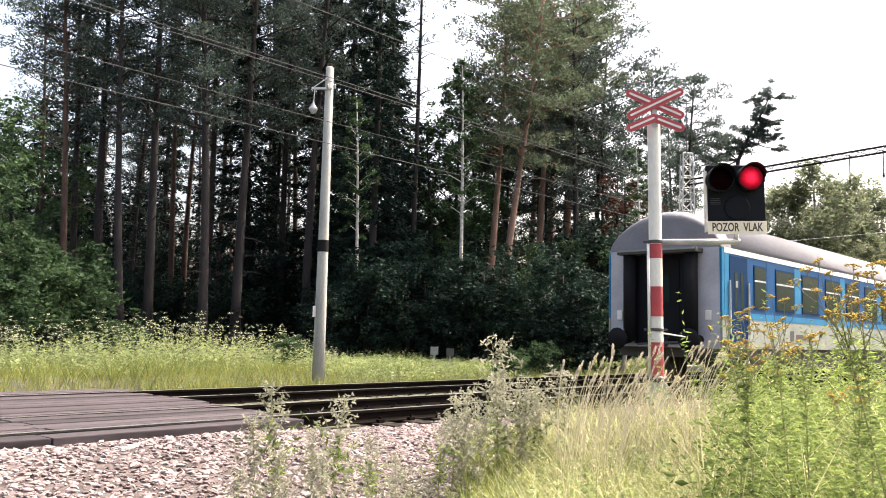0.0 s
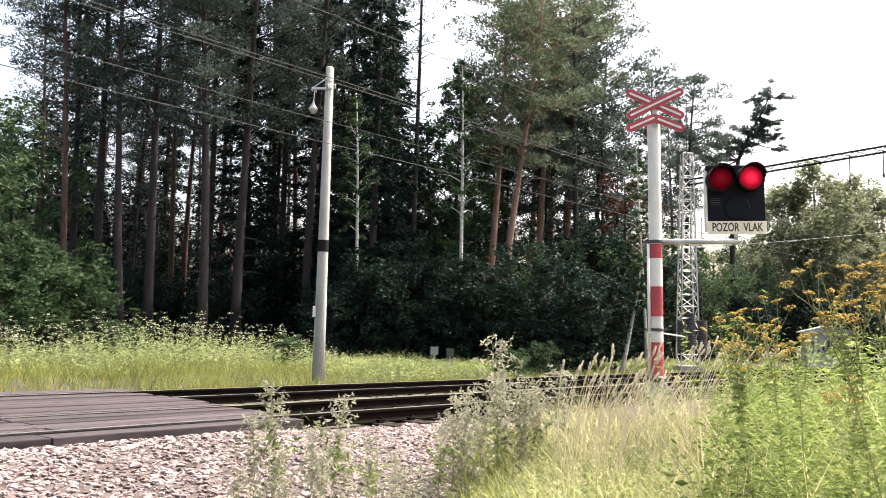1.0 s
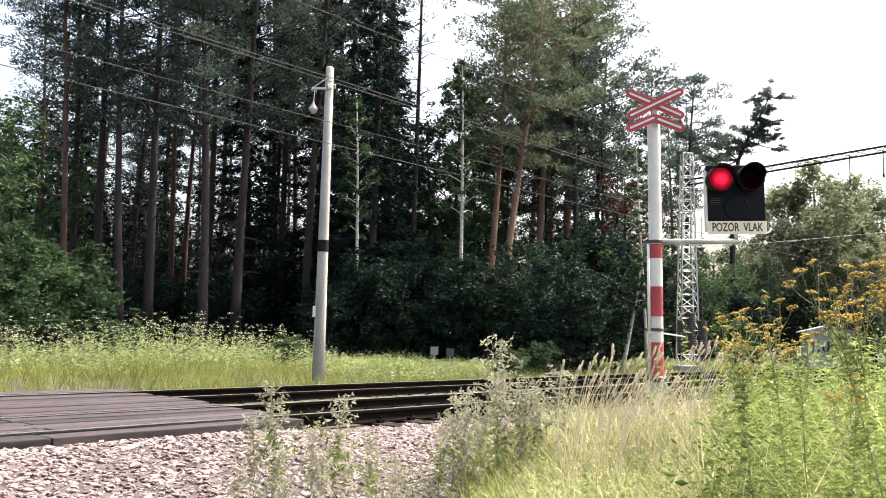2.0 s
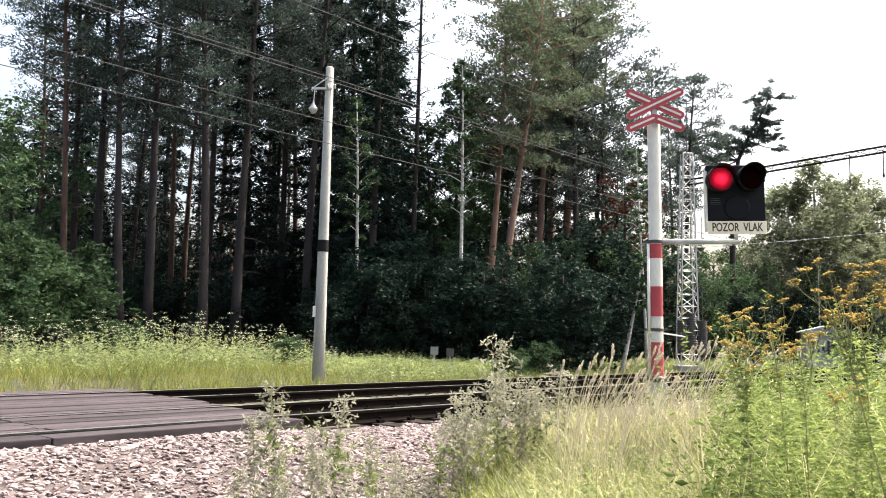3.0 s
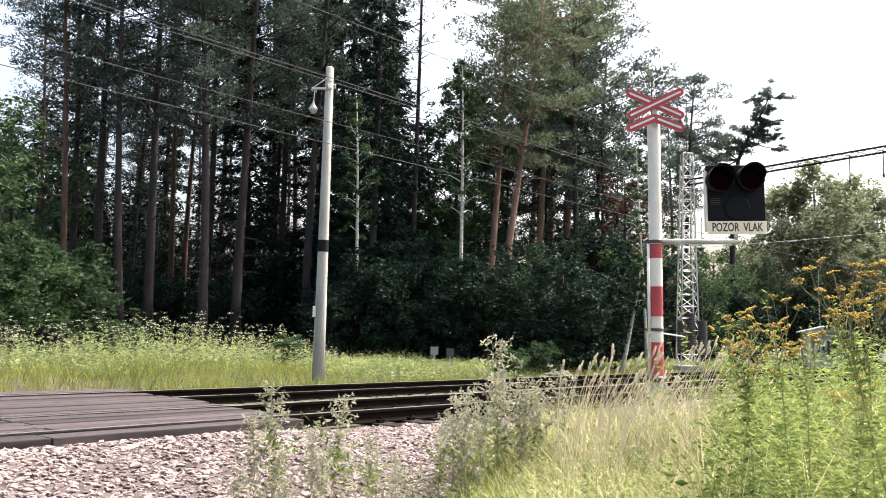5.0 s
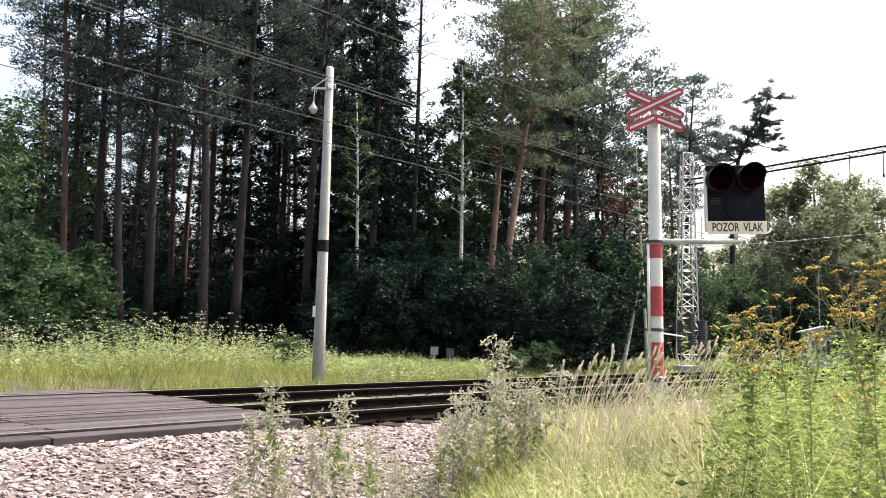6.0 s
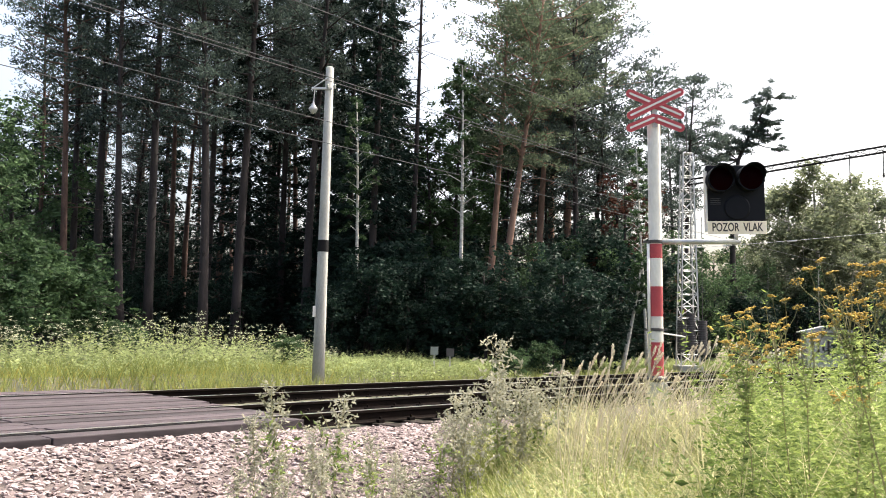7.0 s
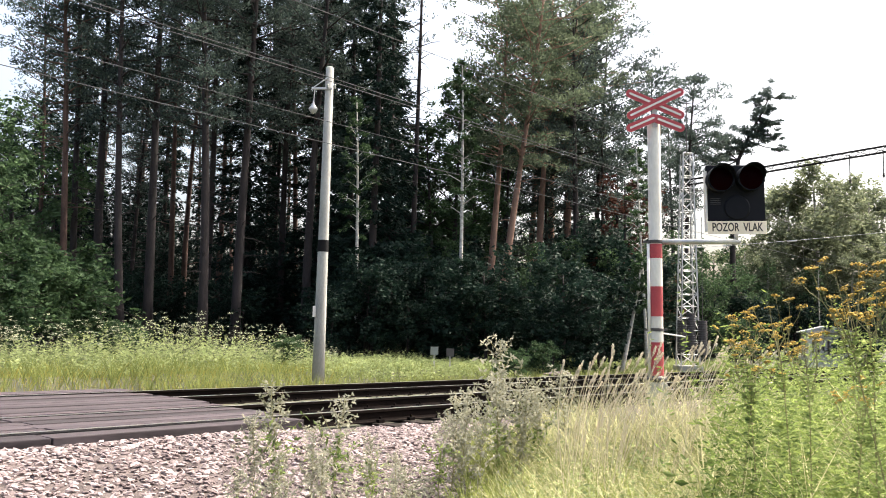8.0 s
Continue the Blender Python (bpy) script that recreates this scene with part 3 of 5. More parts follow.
def build_mast(pos, label, weights):
    root = new("catenary_mast")
    root.location = pos
    tagged(root, label, "catenary mast", group="masts of the overhead line")
    part("footing", boxes((-0.5, 0.5, -0.5, 0.5, -0.4, 0.35), bevel=0.05), M_CONCRETE, root, "concrete footing")
    lattice(root, (0, 0, 0.3), (0.0, 0, 9.3), 0.78, 0.40, 18, 0.034)
    part("mast_cap", boxes((-0.2, 0.2, -0.2, 0.2, 9.28, 9.32)), M_GALV, root)
    bm = bmesh.new()
    tube(bm, (0, 0, 9.3), (0, 0, 11.6), 0.03, 0.02, 6)
    part("spike", bm, M_DARK_IRON, root, "thin dark rod")
    if weights:
        for dx, z0, z1 in ((-0.42, 0.9, 2.3), (-0.05, 0.9, 2.5), (0.42, 0.8, 2.2)):
            bm = bmesh.new()
            prof = []
            n = int((z1 - z0) / 0.1)
            for i in range(n):
                z = z0 + i * 0.1
                prof += [(0.10, z), (0.19, z + 0.006), (0.19, z + 0.09), (0.10, z + 0.097)]
            lathe(bm, prof, 16, Matrix.Translation((dx, -0.65, 0)))
            tube(bm, (dx, -0.65, z1 - 0.1), (dx, -0.65, 6.5), 0.012, seg=6)
            part("tension_weight", bm, M_DARK_IRON, root, "stack of dark iron tension weights")
        bm = bmesh.new()
        tube(bm, (0.2, -0.2, 7.7), (1.1, -0.2, 7.65), 0.03, seg=6)
        tube(bm, (0.2, -0.2, 7.35), (0.7, -0.2, 7.62), 0.02, seg=6)
        part("bracket", bm, M_DARK_IRON, root, "dark steel bracket")
    return root


build_mast(MAST, "pale steel lattice mast with hanging tension weights", True)
build_mast(MAST_FAR_END, "pale steel lattice mast carrying the gantry", False)


def build_gantry():
    root = new("gantry_beam")
    tagged(root, "thin lattice beam spanning the tracks between masts", "gantry")
    a, b = MAST + Vector((0, 0, 8.05)), MAST_FAR_END + Vector((0, 0, 8.9))
    lattice(root, a, b, 0.22, 0.22, 26, 0.022, None, M_RUBBER)
    for t in (0.45, 0.53, 0.70):
        p = a.lerp(b, t)
        bm = bmesh.new()
        tube(bm, p, p - Vector((0, 0, 0.9)), 0.02, seg=6)
        lathe(bm, [(0.02, 0), (0.06, 0.03), (0.02, 0.06), (0.06, 0.09), (0.02, 0.12), (0.06, 0.15), (0.02, 0.18)], 10, Matrix.Translation(p - Vector((0, 0, 1.05))))
        part("hanger", bm, M_DARK_IRON, root, "dark insulator hanger")


build_gantry()


def build_wire(s0, s1, l, z, r, label, sag=0.0, end_l=None):
    bm = bmesh.new()
    n = 14
    pts = []
    for i in range(n + 1):
        t = i / n
        pts.append(along(s0 + (s1 - s0) * t, l if end_l is None else l + (end_l - l) * t, z - sag * 4 * t * (1 - t)))
    limb(bm, pts, [r] * (n + 1), 5)
    ob = part("overhead_wire", bm, M_WIRE)
    tagged(ob, label, "wire", group="overhead wires")


W_OUT = "thin dark overhead wire along the tracks"
build_wire(-25, 120, 0.0, 5.62, 0.006, W_OUT)
build_wire(-25, 120, FAR, 6.20, 0.008, W_OUT)
build_wire(-25, 120, FAR + 0.2, 6.36, 0.008, W_OUT)
build_wire(-25, 120, 6.6, 6.2, 0.008, "thin pale wire strung past the pole")
build_wire(-25, 120, 6.6, 5.66, 0.010, "thin pale wire strung past the pole")


def build_span():
    """A pale wire slung across the tracks from mast to mast below the beam."""
    a, b = MAST + Vector((0, 0, 5.25)), MAST_FAR_END + Vector((0, 0, 5.85))
    bm = bmesh.new()
    n = 10
    limb(bm, [a.lerp(b, i / n) - Vector((0, 0, 0.5 * (i / n) * (1 - i / n))) for i in range(n + 1)], [0.009] * (n + 1), 5)
    for t in (0.12, 0.30):
        limb(bm, [a.lerp(b, t - 0.012) - Vector((0, 0, 0.4 * t)), a.lerp(b, t + 0.012) - Vector((0, 0, 0.4 * t))], [0.035, 0.035], 6)
    tagged(part("span_wire", bm, M_GALV), "pale span wire with insulators across the tracks", "wire", group="overhead wires")


build_span()


# ---- the train ----
COACH_LENGTH = 26.0


def build_coach():
    """Local: x towards the front, rear end at x = 0, z = 0 at rail level."""
    root = new("passenger_coach")
    root.matrix_world = TRACK @ pose(18.14, 0, 0)
    tagged(root, "blue, white and grey passenger coach, last of the train", "railway coach")
    hw = 1.41
    L = COACH_LENGTH
    def section(z_lo, z_hi, half=hw):
        return [(-half, z_lo), (half, z_lo), (half, z_hi), (-half, z_hi)]
    # roof: an arc from the gutter, drawn down and rounded at the end
    arc = [(hw * math.cos(math.pi * i / 20) , 3.12 + 0.93 * math.sin(math.pi * i / 20) ** 1.25) for i in range(21)]
    part("roof", extrude_outline(arc, 0.5, L, "yz"), M_ROOF, root, "dull grey curved roof", True)
    bm = bmesh.new()
    rings = []
    for x, k in ((0.5, 1.0), (0.36, 0.995), (0.2, 0.97), (0.08, 0.92), (0.0, 0.84), (-0.02, 0.74)):
        rings.append([bm.verts.new((x, a * (0.94 + 0.06 * k), 3.12 + (b - 3.12) * k)) for a, b in arc])
    for r0, r1 in zip(rings, rings[1:]):
        for j in range(20):
            bm.faces.new((r0[j], r0[j + 1], r1[j + 1], r1[j]))
    bm.faces.new(rings[-1])
    bmesh.ops.recalc_face_normals(bm, faces=bm.faces)
    part("roof_end", bm, M_ROOF, root, "grey rounded roof end", True)
    for z_lo, z_hi, mt, name, lab in ((0.88, 1.55, M_COACH_WHITE, "lower_panel", "pale lower body panel"), (1.55, 3.0, M_BLUE, "side_panel", "blue body panel"), (3.0, 3.12, M_WHITE, "gutter", "pale gutter band")):
        half = hw if name != "gutter" else hw + 0.012
        part(name, extrude_outline(section(z_lo, z_hi, half), 0.10, L, "yz"), mt, root, lab)
    # grey end wall with its corner edges
    part("end_wall", boxes((-0.02, 0.1, -hw + 0.05, hw - 0.05, 0.88, 3.12), bevel=0.02), M_COACH_GREY, root, "grey end wall")
    for sgn in (-1, 1):
        a, b = sorted((sgn * (hw - 0.05), sgn * (hw + 0.004)))
        part("corner_post", boxes((-0.03, 0.1, a, b, 1.55, 3.1), bevel=0.015), M_LIGHT_BLUE, root, "light blue corner edge")
        part("corner_post", boxes((-0.03, 0.1, a, b, 0.88, 1.55), bevel=0.015), M_COACH_WHITE, root, "white corner edge")
    # gangway: two rubber bellows tubes, header and door
    for sgn in (-1, 1):
        bm = bmesh.new()
        tube(bm, (-0.18, sgn * 0.76, 1.0), (-0.18, sgn * 0.76, 3.02), 0.15, seg=14)
        part("bellows", bm, M_RUBBER, root, "black rubber gangway bellows", True)
    bm = bmesh.new()
    box(bm, -0.40, 0.0, -0.98, 0.98, 3.00, 3.10, 0.015)
    part("gangway_header", bm, M_DARK_IRON, root, "dark header over the gangway")
    part("header_lip", boxes((-0.425, -0.401, -0.95, 0.95, 3.06, 3.10)), M_COACH_WHITE, root, "pale edge")
    # flat black sheet in place of the shade inside the gangway
    part("gangway_shade", boxes((-0.03, -0.021, -0.7, 0.7, 0.95, 3.04)), M_BOARD, root, "black sheet for the shaded gangway recess")
    door = part("end_door", boxes((-0.05, -0.031, -0.42, 0.3, 1.05, 2.9), bevel=0.006), M_RUBBER, root, "dark end door")
    part("door_window", boxes((-0.055, -0.051, -0.18, 0.08, 1.9, 2.5)), M_GLASS, door)
    for sgn in (-1, 1):
        bm = bmesh.new()
        lathe(bm, [(0.11, 0), (0.11, 0.25), (0.15, 0.26), (0.15, 0.5), (0.24, 0.53), (0.25, 0.56), (0.05, 0.585)], 18, Matrix.Translation((0, sgn * 0.875, 1.06)) @ pose(0, 0, 0, 0, -90, 0))
        part("buffer", bm, M_RUBBER, root, "dark steel buffer", True)
        bm = boxes((-0.06, -0.02, sgn * 1.1 - 0.07, sgn * 1.1 + 0.07, 1.5, 1.72), bevel=0.015)
        part("tail_lamp", bm, M_WHITE, root, "pale tail lamp case")
    bm = bmesh.new()
    tube(bm, (-0.3, -0.55, 1.0), (-0.3, 0.5, 0.94), 0.025, seg=6)
    box(bm, -0.35, 0.0, -0.12, 0.12, 0.9, 1.12, 0.02)
    tube(bm, (-0.33, 0, 1.0), (-0.36, 0.02, 0.55), 0.035, seg=8)
    part("coupling", bm, M_DARK_IRON, root, "dark coupling hook")
    part("underframe", boxes((0.2, L, -1.25, 1.25, 0.66, 0.88), (4.8, 9.0, -1.2, 1.2, 0.32, 0.66), (11, 16, -1.15, 1.15, 0.35, 0.66), bevel=0.02), M_DARK_IRON, root, "dark underframe with equipment boxes")
    part("step", boxes((0.5, 1.5, -1.38, -1.1, 0.42, 0.5), (0.5, 0.56, -1.38, -1.1, 0.42, 0.88), (1.44, 1.5, -1.38, -1.1, 0.42, 0.88)), M_DARK_IRON, root, "dark entrance step")
    # bogies
    for x in (3.4, L - 3.4):
        bogie = part("bogie", boxes((x - 1.7, x + 1.7, -1.08, -0.92, 0.42, 0.66), (x - 1.7, x + 1.7, 0.92, 1.08, 0.42, 0.66), (x - 0.3, x + 0.3, -1.0, 1.0, 0.45, 0.62), bevel=0.02), M_DARK_IRON, root, "dark bogie frame")
        for dx in (-1.28, 1.28):
            for y in (-0.753, 0.753):
                bm = bmesh.new()
                out = 1 if y > 0 else -1
                lathe(bm, [(0.48, -0.08), (0.48, -0.05), (0.46, -0.045), (0.455, 0.06), (0.40, 0.065), (0.36, 0.03), (0.12, 0.03), (0.11, 0.09)], 26, Matrix.Translation((x + dx, y, 0.46)) @ pose(0, 0, 0, -90 * out, 0, 0))
                part("wheel", bm, M_DARK_IRON, bogie, "dark steel wheel", True)
    # sides: door by the end, then windows with light and dark panels
    for sgn in (-1, 1):
        y0 = sgn * hw
        def flat(name, x0, x1, z0, z1, mt, parent, label="", proud=0.006):
            a, b = sorted((y0, y0 + sgn * proud))
            return part(name, boxes((x0, x1, a - 0.002, b, z0, z1)), mt, parent, label)
        d = flat("entrance_door", 0.36, 1.36, 0.9, 2.95, M_DOOR, root, "dark blue folding door", 0.012)
        flat("door_window", 0.62, 0.78, 1.75, 2.6, M_GLASS, d, "", 0.016)
        flat("door_window", 0.96, 1.12, 1.75, 2.6, M_GLASS, d, "", 0.016)
        flat("door_notice", 0.68, 0.80, 2.25, 2.4, M_COACH_WHITE, d, "pale notice", 0.019)
        flat("wide_stripe", 1.5, L, 1.55, 1.70, M_LIGHT_BLUE, root, "light blue waist band", 0.005)
        flat("end_panel", 0.1, 0.34, 1.55, 3.0, M_LIGHT_BLUE, root, "light blue panel by the end door", 0.005)
        for rail_x in (0.33, 1.39):
            flat("handrail", rail_x - 0.015, rail_x + 0.015, 1.2, 2.4, M_GALV, root, "pale handrail", 0.05)
        x = 1.75
        i = 0
        while x < L - 2.2:
            w = 0.75 if i == 0 else 1.25
            win = flat("window", x, x + w, 1.80, 2.84, M_DOOR, root, "window in a dark frame", 0.014)
            flat("vent_bar", x + 0.02, x + w - 0.02, 2.455, 2.495, M_COACH_GREY, win, "pale bar", 0.02)
            flat("pane", x + 0.03, x + w - 0.03, 1.84, 2.46, M_GLASS, win, "", 0.018)
            flat("pane", x + 0.03, x + w - 0.03, 2.49, 2.80, M_GLASS, win, "", 0.018)
            flat("pillar_panel", x + w + 0.08, x + w + 0.52, 1.8, 2.95, M_LIGHT_BLUE if i % 2 else M_BLUE, root, "", 0.004)
            x += w + 0.62
            i += 1
        flat("lettering_bar", 4.5, 5.4, 1.12, 1.26, M_INK, root, "", 0.004)
        flat("emblem", 4.1, 4.35, 1.08, 1.34, M_DARK_IRON, root, "small dark emblem", 0.005)
    return root


COACH = build_coach()


# ---- trees ----
def on_ground(x, y, sink=0.1):
    return float(height(x, y)) - sink


def bent_trunk(rng, h, r, lean=0.03, n=9):
    a = rng.uniform(0, 6.28)
    ph = rng.uniform(0, 6.28)
    pts, radii = [], []
    for i in range(n + 1):
        t = i / n
        off = lean * h * t * t
        pts.append(Vector((off * math.cos(a) + 0.012 * h * math.sin(3 * t + ph) * t, off * math.sin(a) + 0.012 * h * math.cos(2.5 * t + ph) * t, h * t)))
        radii.append(r * (1 - 0.85 * t ** 1.2) * (1.25 if i == 0 else 1) + 0.01)
    return pts, radii


def point_on(pts, t):
    f = t * (len(pts) - 1)
    i = min(int(f), len(pts) - 2)
    return pts[i].lerp(pts[i + 1], f - i)


def build_pine(seed, h, r, crown_from, spread, tufts, needle, bark, label, one_side=None, dead=10):
    """A pine: bare trunk with dead stubs, limbs, and clumps of needle tufts at the limbs' ends."""
    rng = random.Random(seed)
    g = np.random.default_rng(seed)
    root = new("pine_tree")
    tagged(root, label, "tree", group="trees of the wood")
    pts, radii = bent_trunk(rng, h, r)
    bm = bmesh.new()
    limb(bm, pts, radii, 9)
    centres, sizes = [], []
    for _ in range(dead):
        t = rng.uniform(0.15, crown_from + 0.05)
        a = rng.uniform(0, 6.28)
        p = point_on(pts, t)
        q = p + Vector((math.cos(a), math.sin(a), rng.uniform(-0.3, 0.25))) * rng.uniform(0.5, 1.7)
        limb(bm, [p, (p + q) / 2 + Vector((0, 0, 0.06)), q], [0.03, 0.018, 0.005], 5)
    n_limb = 46
    for i in range(n_limb):
        f = (i + rng.random()) / n_limb
        t = crown_from + (0.985 - crown_from) * f
        p = point_on(pts, t)
        a = i * 2.4 + rng.uniform(-0.5, 0.5)
        reach = spread * (0.45 + 0.75 * math.sin(math.pi * min(1, 0.22 + 0.78 * (1 - f)))) * rng.choice((0.45, 0.7, 0.9, 1.0, 1.2))
        if one_side is not None:
            reach *= 0.55 + 0.75 * max(0, math.cos(a - one_side))
        rise = rng.uniform(-0.12, 0.4) + 0.35 * f
        tip = p + Vector((math.cos(a), math.sin(a), rise)) * reach
        mid = (p + tip) / 2 + Vector((0, 0, rng.uniform(-0.2, 0.2)))
        limb(bm, [p, mid, tip], [0.05 * r / 0.17 * (1.2 - f), 0.03, 0.008], 5)
        for k in range(max(2, int(reach * 2.6))):
            u = rng.uniform(0.35, 1.05)
            c = p.lerp(mid, u * 2) if u < 0.5 else mid.lerp(tip, u * 2 - 1)
            c = c + Vector((rng.gauss(0, 0.24), rng.gauss(0, 0.24), rng.gauss(0.08, 0.12))) * (0.5 + 0.25 * reach)
            centres.append(c[:])
            sizes.append(rng.uniform(0.22, 0.62))
    part("trunk", bm, bark, root, "rough bare trunk with dead stubs", True)
    # each twig end carries a rounded pad of short needle sprays, larger pads more of them
    centres, sizes = np.array(centres), np.array(sizes)
    share_of = sizes ** 2 / (sizes ** 2).sum()
    per = np.maximum(6, (share_of * tufts).astype(int))
    c = np.repeat(centres, per, 0)
    s = np.repeat(sizes, per)
    out = random_ways(g, len(c))
    pos = c + out * (s * g.uniform(0.25, 1.0, len(c)) ** 0.6)[:, None] * np.array([1, 1, 0.55])
    way = unit(out + g.normal(0, 0.5, (len(c), 3)) + np.array([0, 0, 0.35]))
    side = unit(np.cross(way, random_ways(g, len(c))))
    v, f = leaf_arrays(pos, way, side, g.uniform(0.11, 0.24, len(c)), g.uniform(0.05, 0.095, len(c)))
    mesh_part("crown", v.tolist(), f, needle, root, "open crown of dark needle clumps")
    return root


def build_spruce(seed, h, r, spread, tufts, label, start=0.04):
    rng = random.Random(seed)
    g = np.random.default_rng(seed)
    root = new("spruce_tree")
    tagged(root, label, "tree", group="trees of the wood")
    pts, radii = bent_trunk(rng, h, r, 0.01)
    bm = bmesh.new()
    limb(bm, pts, radii, 8)
    cs, ws = [], []
    n = 70
    for i in range(n):
        f = (i + rng.random()) / n
        t = start + (0.99 - start) * f
        p = point_on(pts, t)
        a = i * 2.4 + rng.uniform(-0.4, 0.4)
        reach = spread * (1 - f) ** 0.75 * rng.uniform(0.6, 1.1) + 0.25
        d = Vector((math.cos(a), math.sin(a), 0))
        tip = p + d * reach + Vector((0, 0, -0.22 * reach))
        limb(bm, [p, p.lerp(tip, 0.5) + Vector((0, 0, -0.1 * reach)), tip], [0.03, 0.018, 0.006], 4)
        m = int(reach * 16) + 4
        for k in range(m):
            u = rng.uniform(0.15, 1)
            q = p.lerp(tip, u) + Vector((0, 0, -0.25 * reach * u * (1 - u)))
            sd = Vector((-d.y, d.x, 0)) * rng.gauss(0, 0.22 * reach * (1.1 - u * 0.7))
            cs.append((q + sd + Vector((0, 0, rng.gauss(-0.08, 0.08))))[:])
            ws.append((d * 0.7 + sd * 0.6 + Vector((0, 0, rng.uniform(-0.7, 0.1))))[:])
    part("trunk", bm, M_BARK, root, "dark trunk", True)
    cs, ws = np.array(cs), unit(np.array(ws))
    per = max(2, tufts // len(cs))
    c = np.repeat(cs, per, 0) + g.normal(0, 0.12, (len(cs) * per, 3))
    w = unit(np.repeat(ws, per, 0) + g.normal(0, 0.4, (len(cs) * per, 3)))
    side = unit(np.cross(w, random_ways(g, len(c))))
    v, f = leaf_arrays(c, w, side, g.uniform(0.2, 0.42, len(c)), g.uniform(0.07, 0.13, len(c)))
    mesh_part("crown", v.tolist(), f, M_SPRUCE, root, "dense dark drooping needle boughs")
    return root


def build_broadleaf(seed, h, r, spread, leaves, leaf, bark, label, name="birch_tree", base=0.2, size=0.16, weep=0.0, group="trees of the wood", category="tree"):
    """A broad-leaved tree or shrub: forking limbs and leaf clumps of uneven outline."""
    rng = random.Random(seed)
    g = np.random.default_rng(seed)
    root = new(name)
    tagged(root, label, category, group=group)
    bm = bmesh.new()
    pts, radii = bent_trunk(rng, h * 0.9, r, 0.04)
    limb(bm, pts, radii, 8)
    cs = []
    n = 26
    for i in range(n):
        f = (i + rng.random()) / n
        p = point_on(pts, base + (1 - base) * f * 0.97)
        a = i * 2.4 + rng.uniform(-0.6, 0.6)
        reach = spread * (0.35 + 0.75 * math.sin(math.pi * (0.2 + 0.72 * f))) * rng.uniform(0.55, 1.15)
        d = Vector((math.cos(a), math.sin(a), rng.uniform(0.15, 0.8)))
        tip = p + d * reach
        mid = (p + tip) / 2 + Vector((0, 0, 0.1 * reach))
        limb(bm, [p, mid, tip], [max(0.012, r * 0.3 * (1.2 - f)), max(0.008, r * 0.15), 0.005], 5)
        for k in range(3):
            t2 = mid.lerp(tip, rng.random()) + Vector((rng.gauss(0, 0.35), rng.gauss(0, 0.35), rng.gauss(0.1 - weep, 0.3))) * reach * 0.6
            limb(bm, [mid, mid.lerp(t2, 0.5) + Vector((0, 0, 0.03)), t2], [max(0.008, r * 0.1), 0.007, 0.003], 4)
            for j in range(3):
                cs.append((mid.lerp(t2, rng.uniform(0.45, 1.1)) + Vector((rng.gauss(0, 0.1), rng.gauss(0, 0.1), rng.gauss(0, 0.1))) * reach)[:])
        for j in range(3):
            cs.append(mid.lerp(tip, rng.uniform(0.2, 1.1))[:])
    part("trunk", bm, bark, root, "", True)
    cs = np.array(cs)
    per = max(4, leaves // len(cs))
    rad = np.repeat(g.uniform(0.10, 0.24, len(cs)) * spread, per)
    way0 = random_ways(g, len(cs) * per)
    c = np.repeat(cs, per, 0) + way0 * (rad * g.uniform(0.2, 1.0, len(rad)))[:, None] * np.array([1, 1, 0.75])
    c[:, 2] -= weep * rad * g.uniform(0, 2, len(rad))
    c[:, 2] = np.maximum(c[:, 2], 0.05)
    way = random_ways(g, len(c), 0.5)
    side = unit(np.cross(way, random_ways(g, len(c))))
    v, f = leaf_arrays(c, way, side, g.uniform(0.8, 1.5, len(c)) * size, g.uniform(0.45, 0.75, len(c)) * size)
    mesh_part("crown", v.tolist(), f, leaf, root, "crown of many small leaves")
    return root


def place(kind, spots, seed):
    """Sets the first tree and its copies at (bearing, distance, scale)."""
    rng = random.Random(seed)
    for i, (b, d, k, *lean) in enumerate(spots):
        x, y = b * d, d
        m = pose(x, y, on_ground(x, y), rng.uniform(-1.2, 1.2), lean[0] if lean else rng.uniform(-1.2, 1.2)) @ pose(0, 0, 0, 0, 0, rng.uniform(0, 360))
        if i == 0:
            kind.matrix_world = m
            kind.scale = (k, k, k)
        else:
            c = copy_thing(kind, m)
            c.scale = (k, k, k)


def bearings(rng, n, b0, b1, d0, d1, k0=0.85, k1=1.1):
    out = []
    for i in range(n):
        b = b0 + (b1 - b0) * (i + rng.uniform(0.1, 0.9)) / n
        out.append((b, rng.uniform(d0, d1), rng.uniform(k0, k1)))
    return out


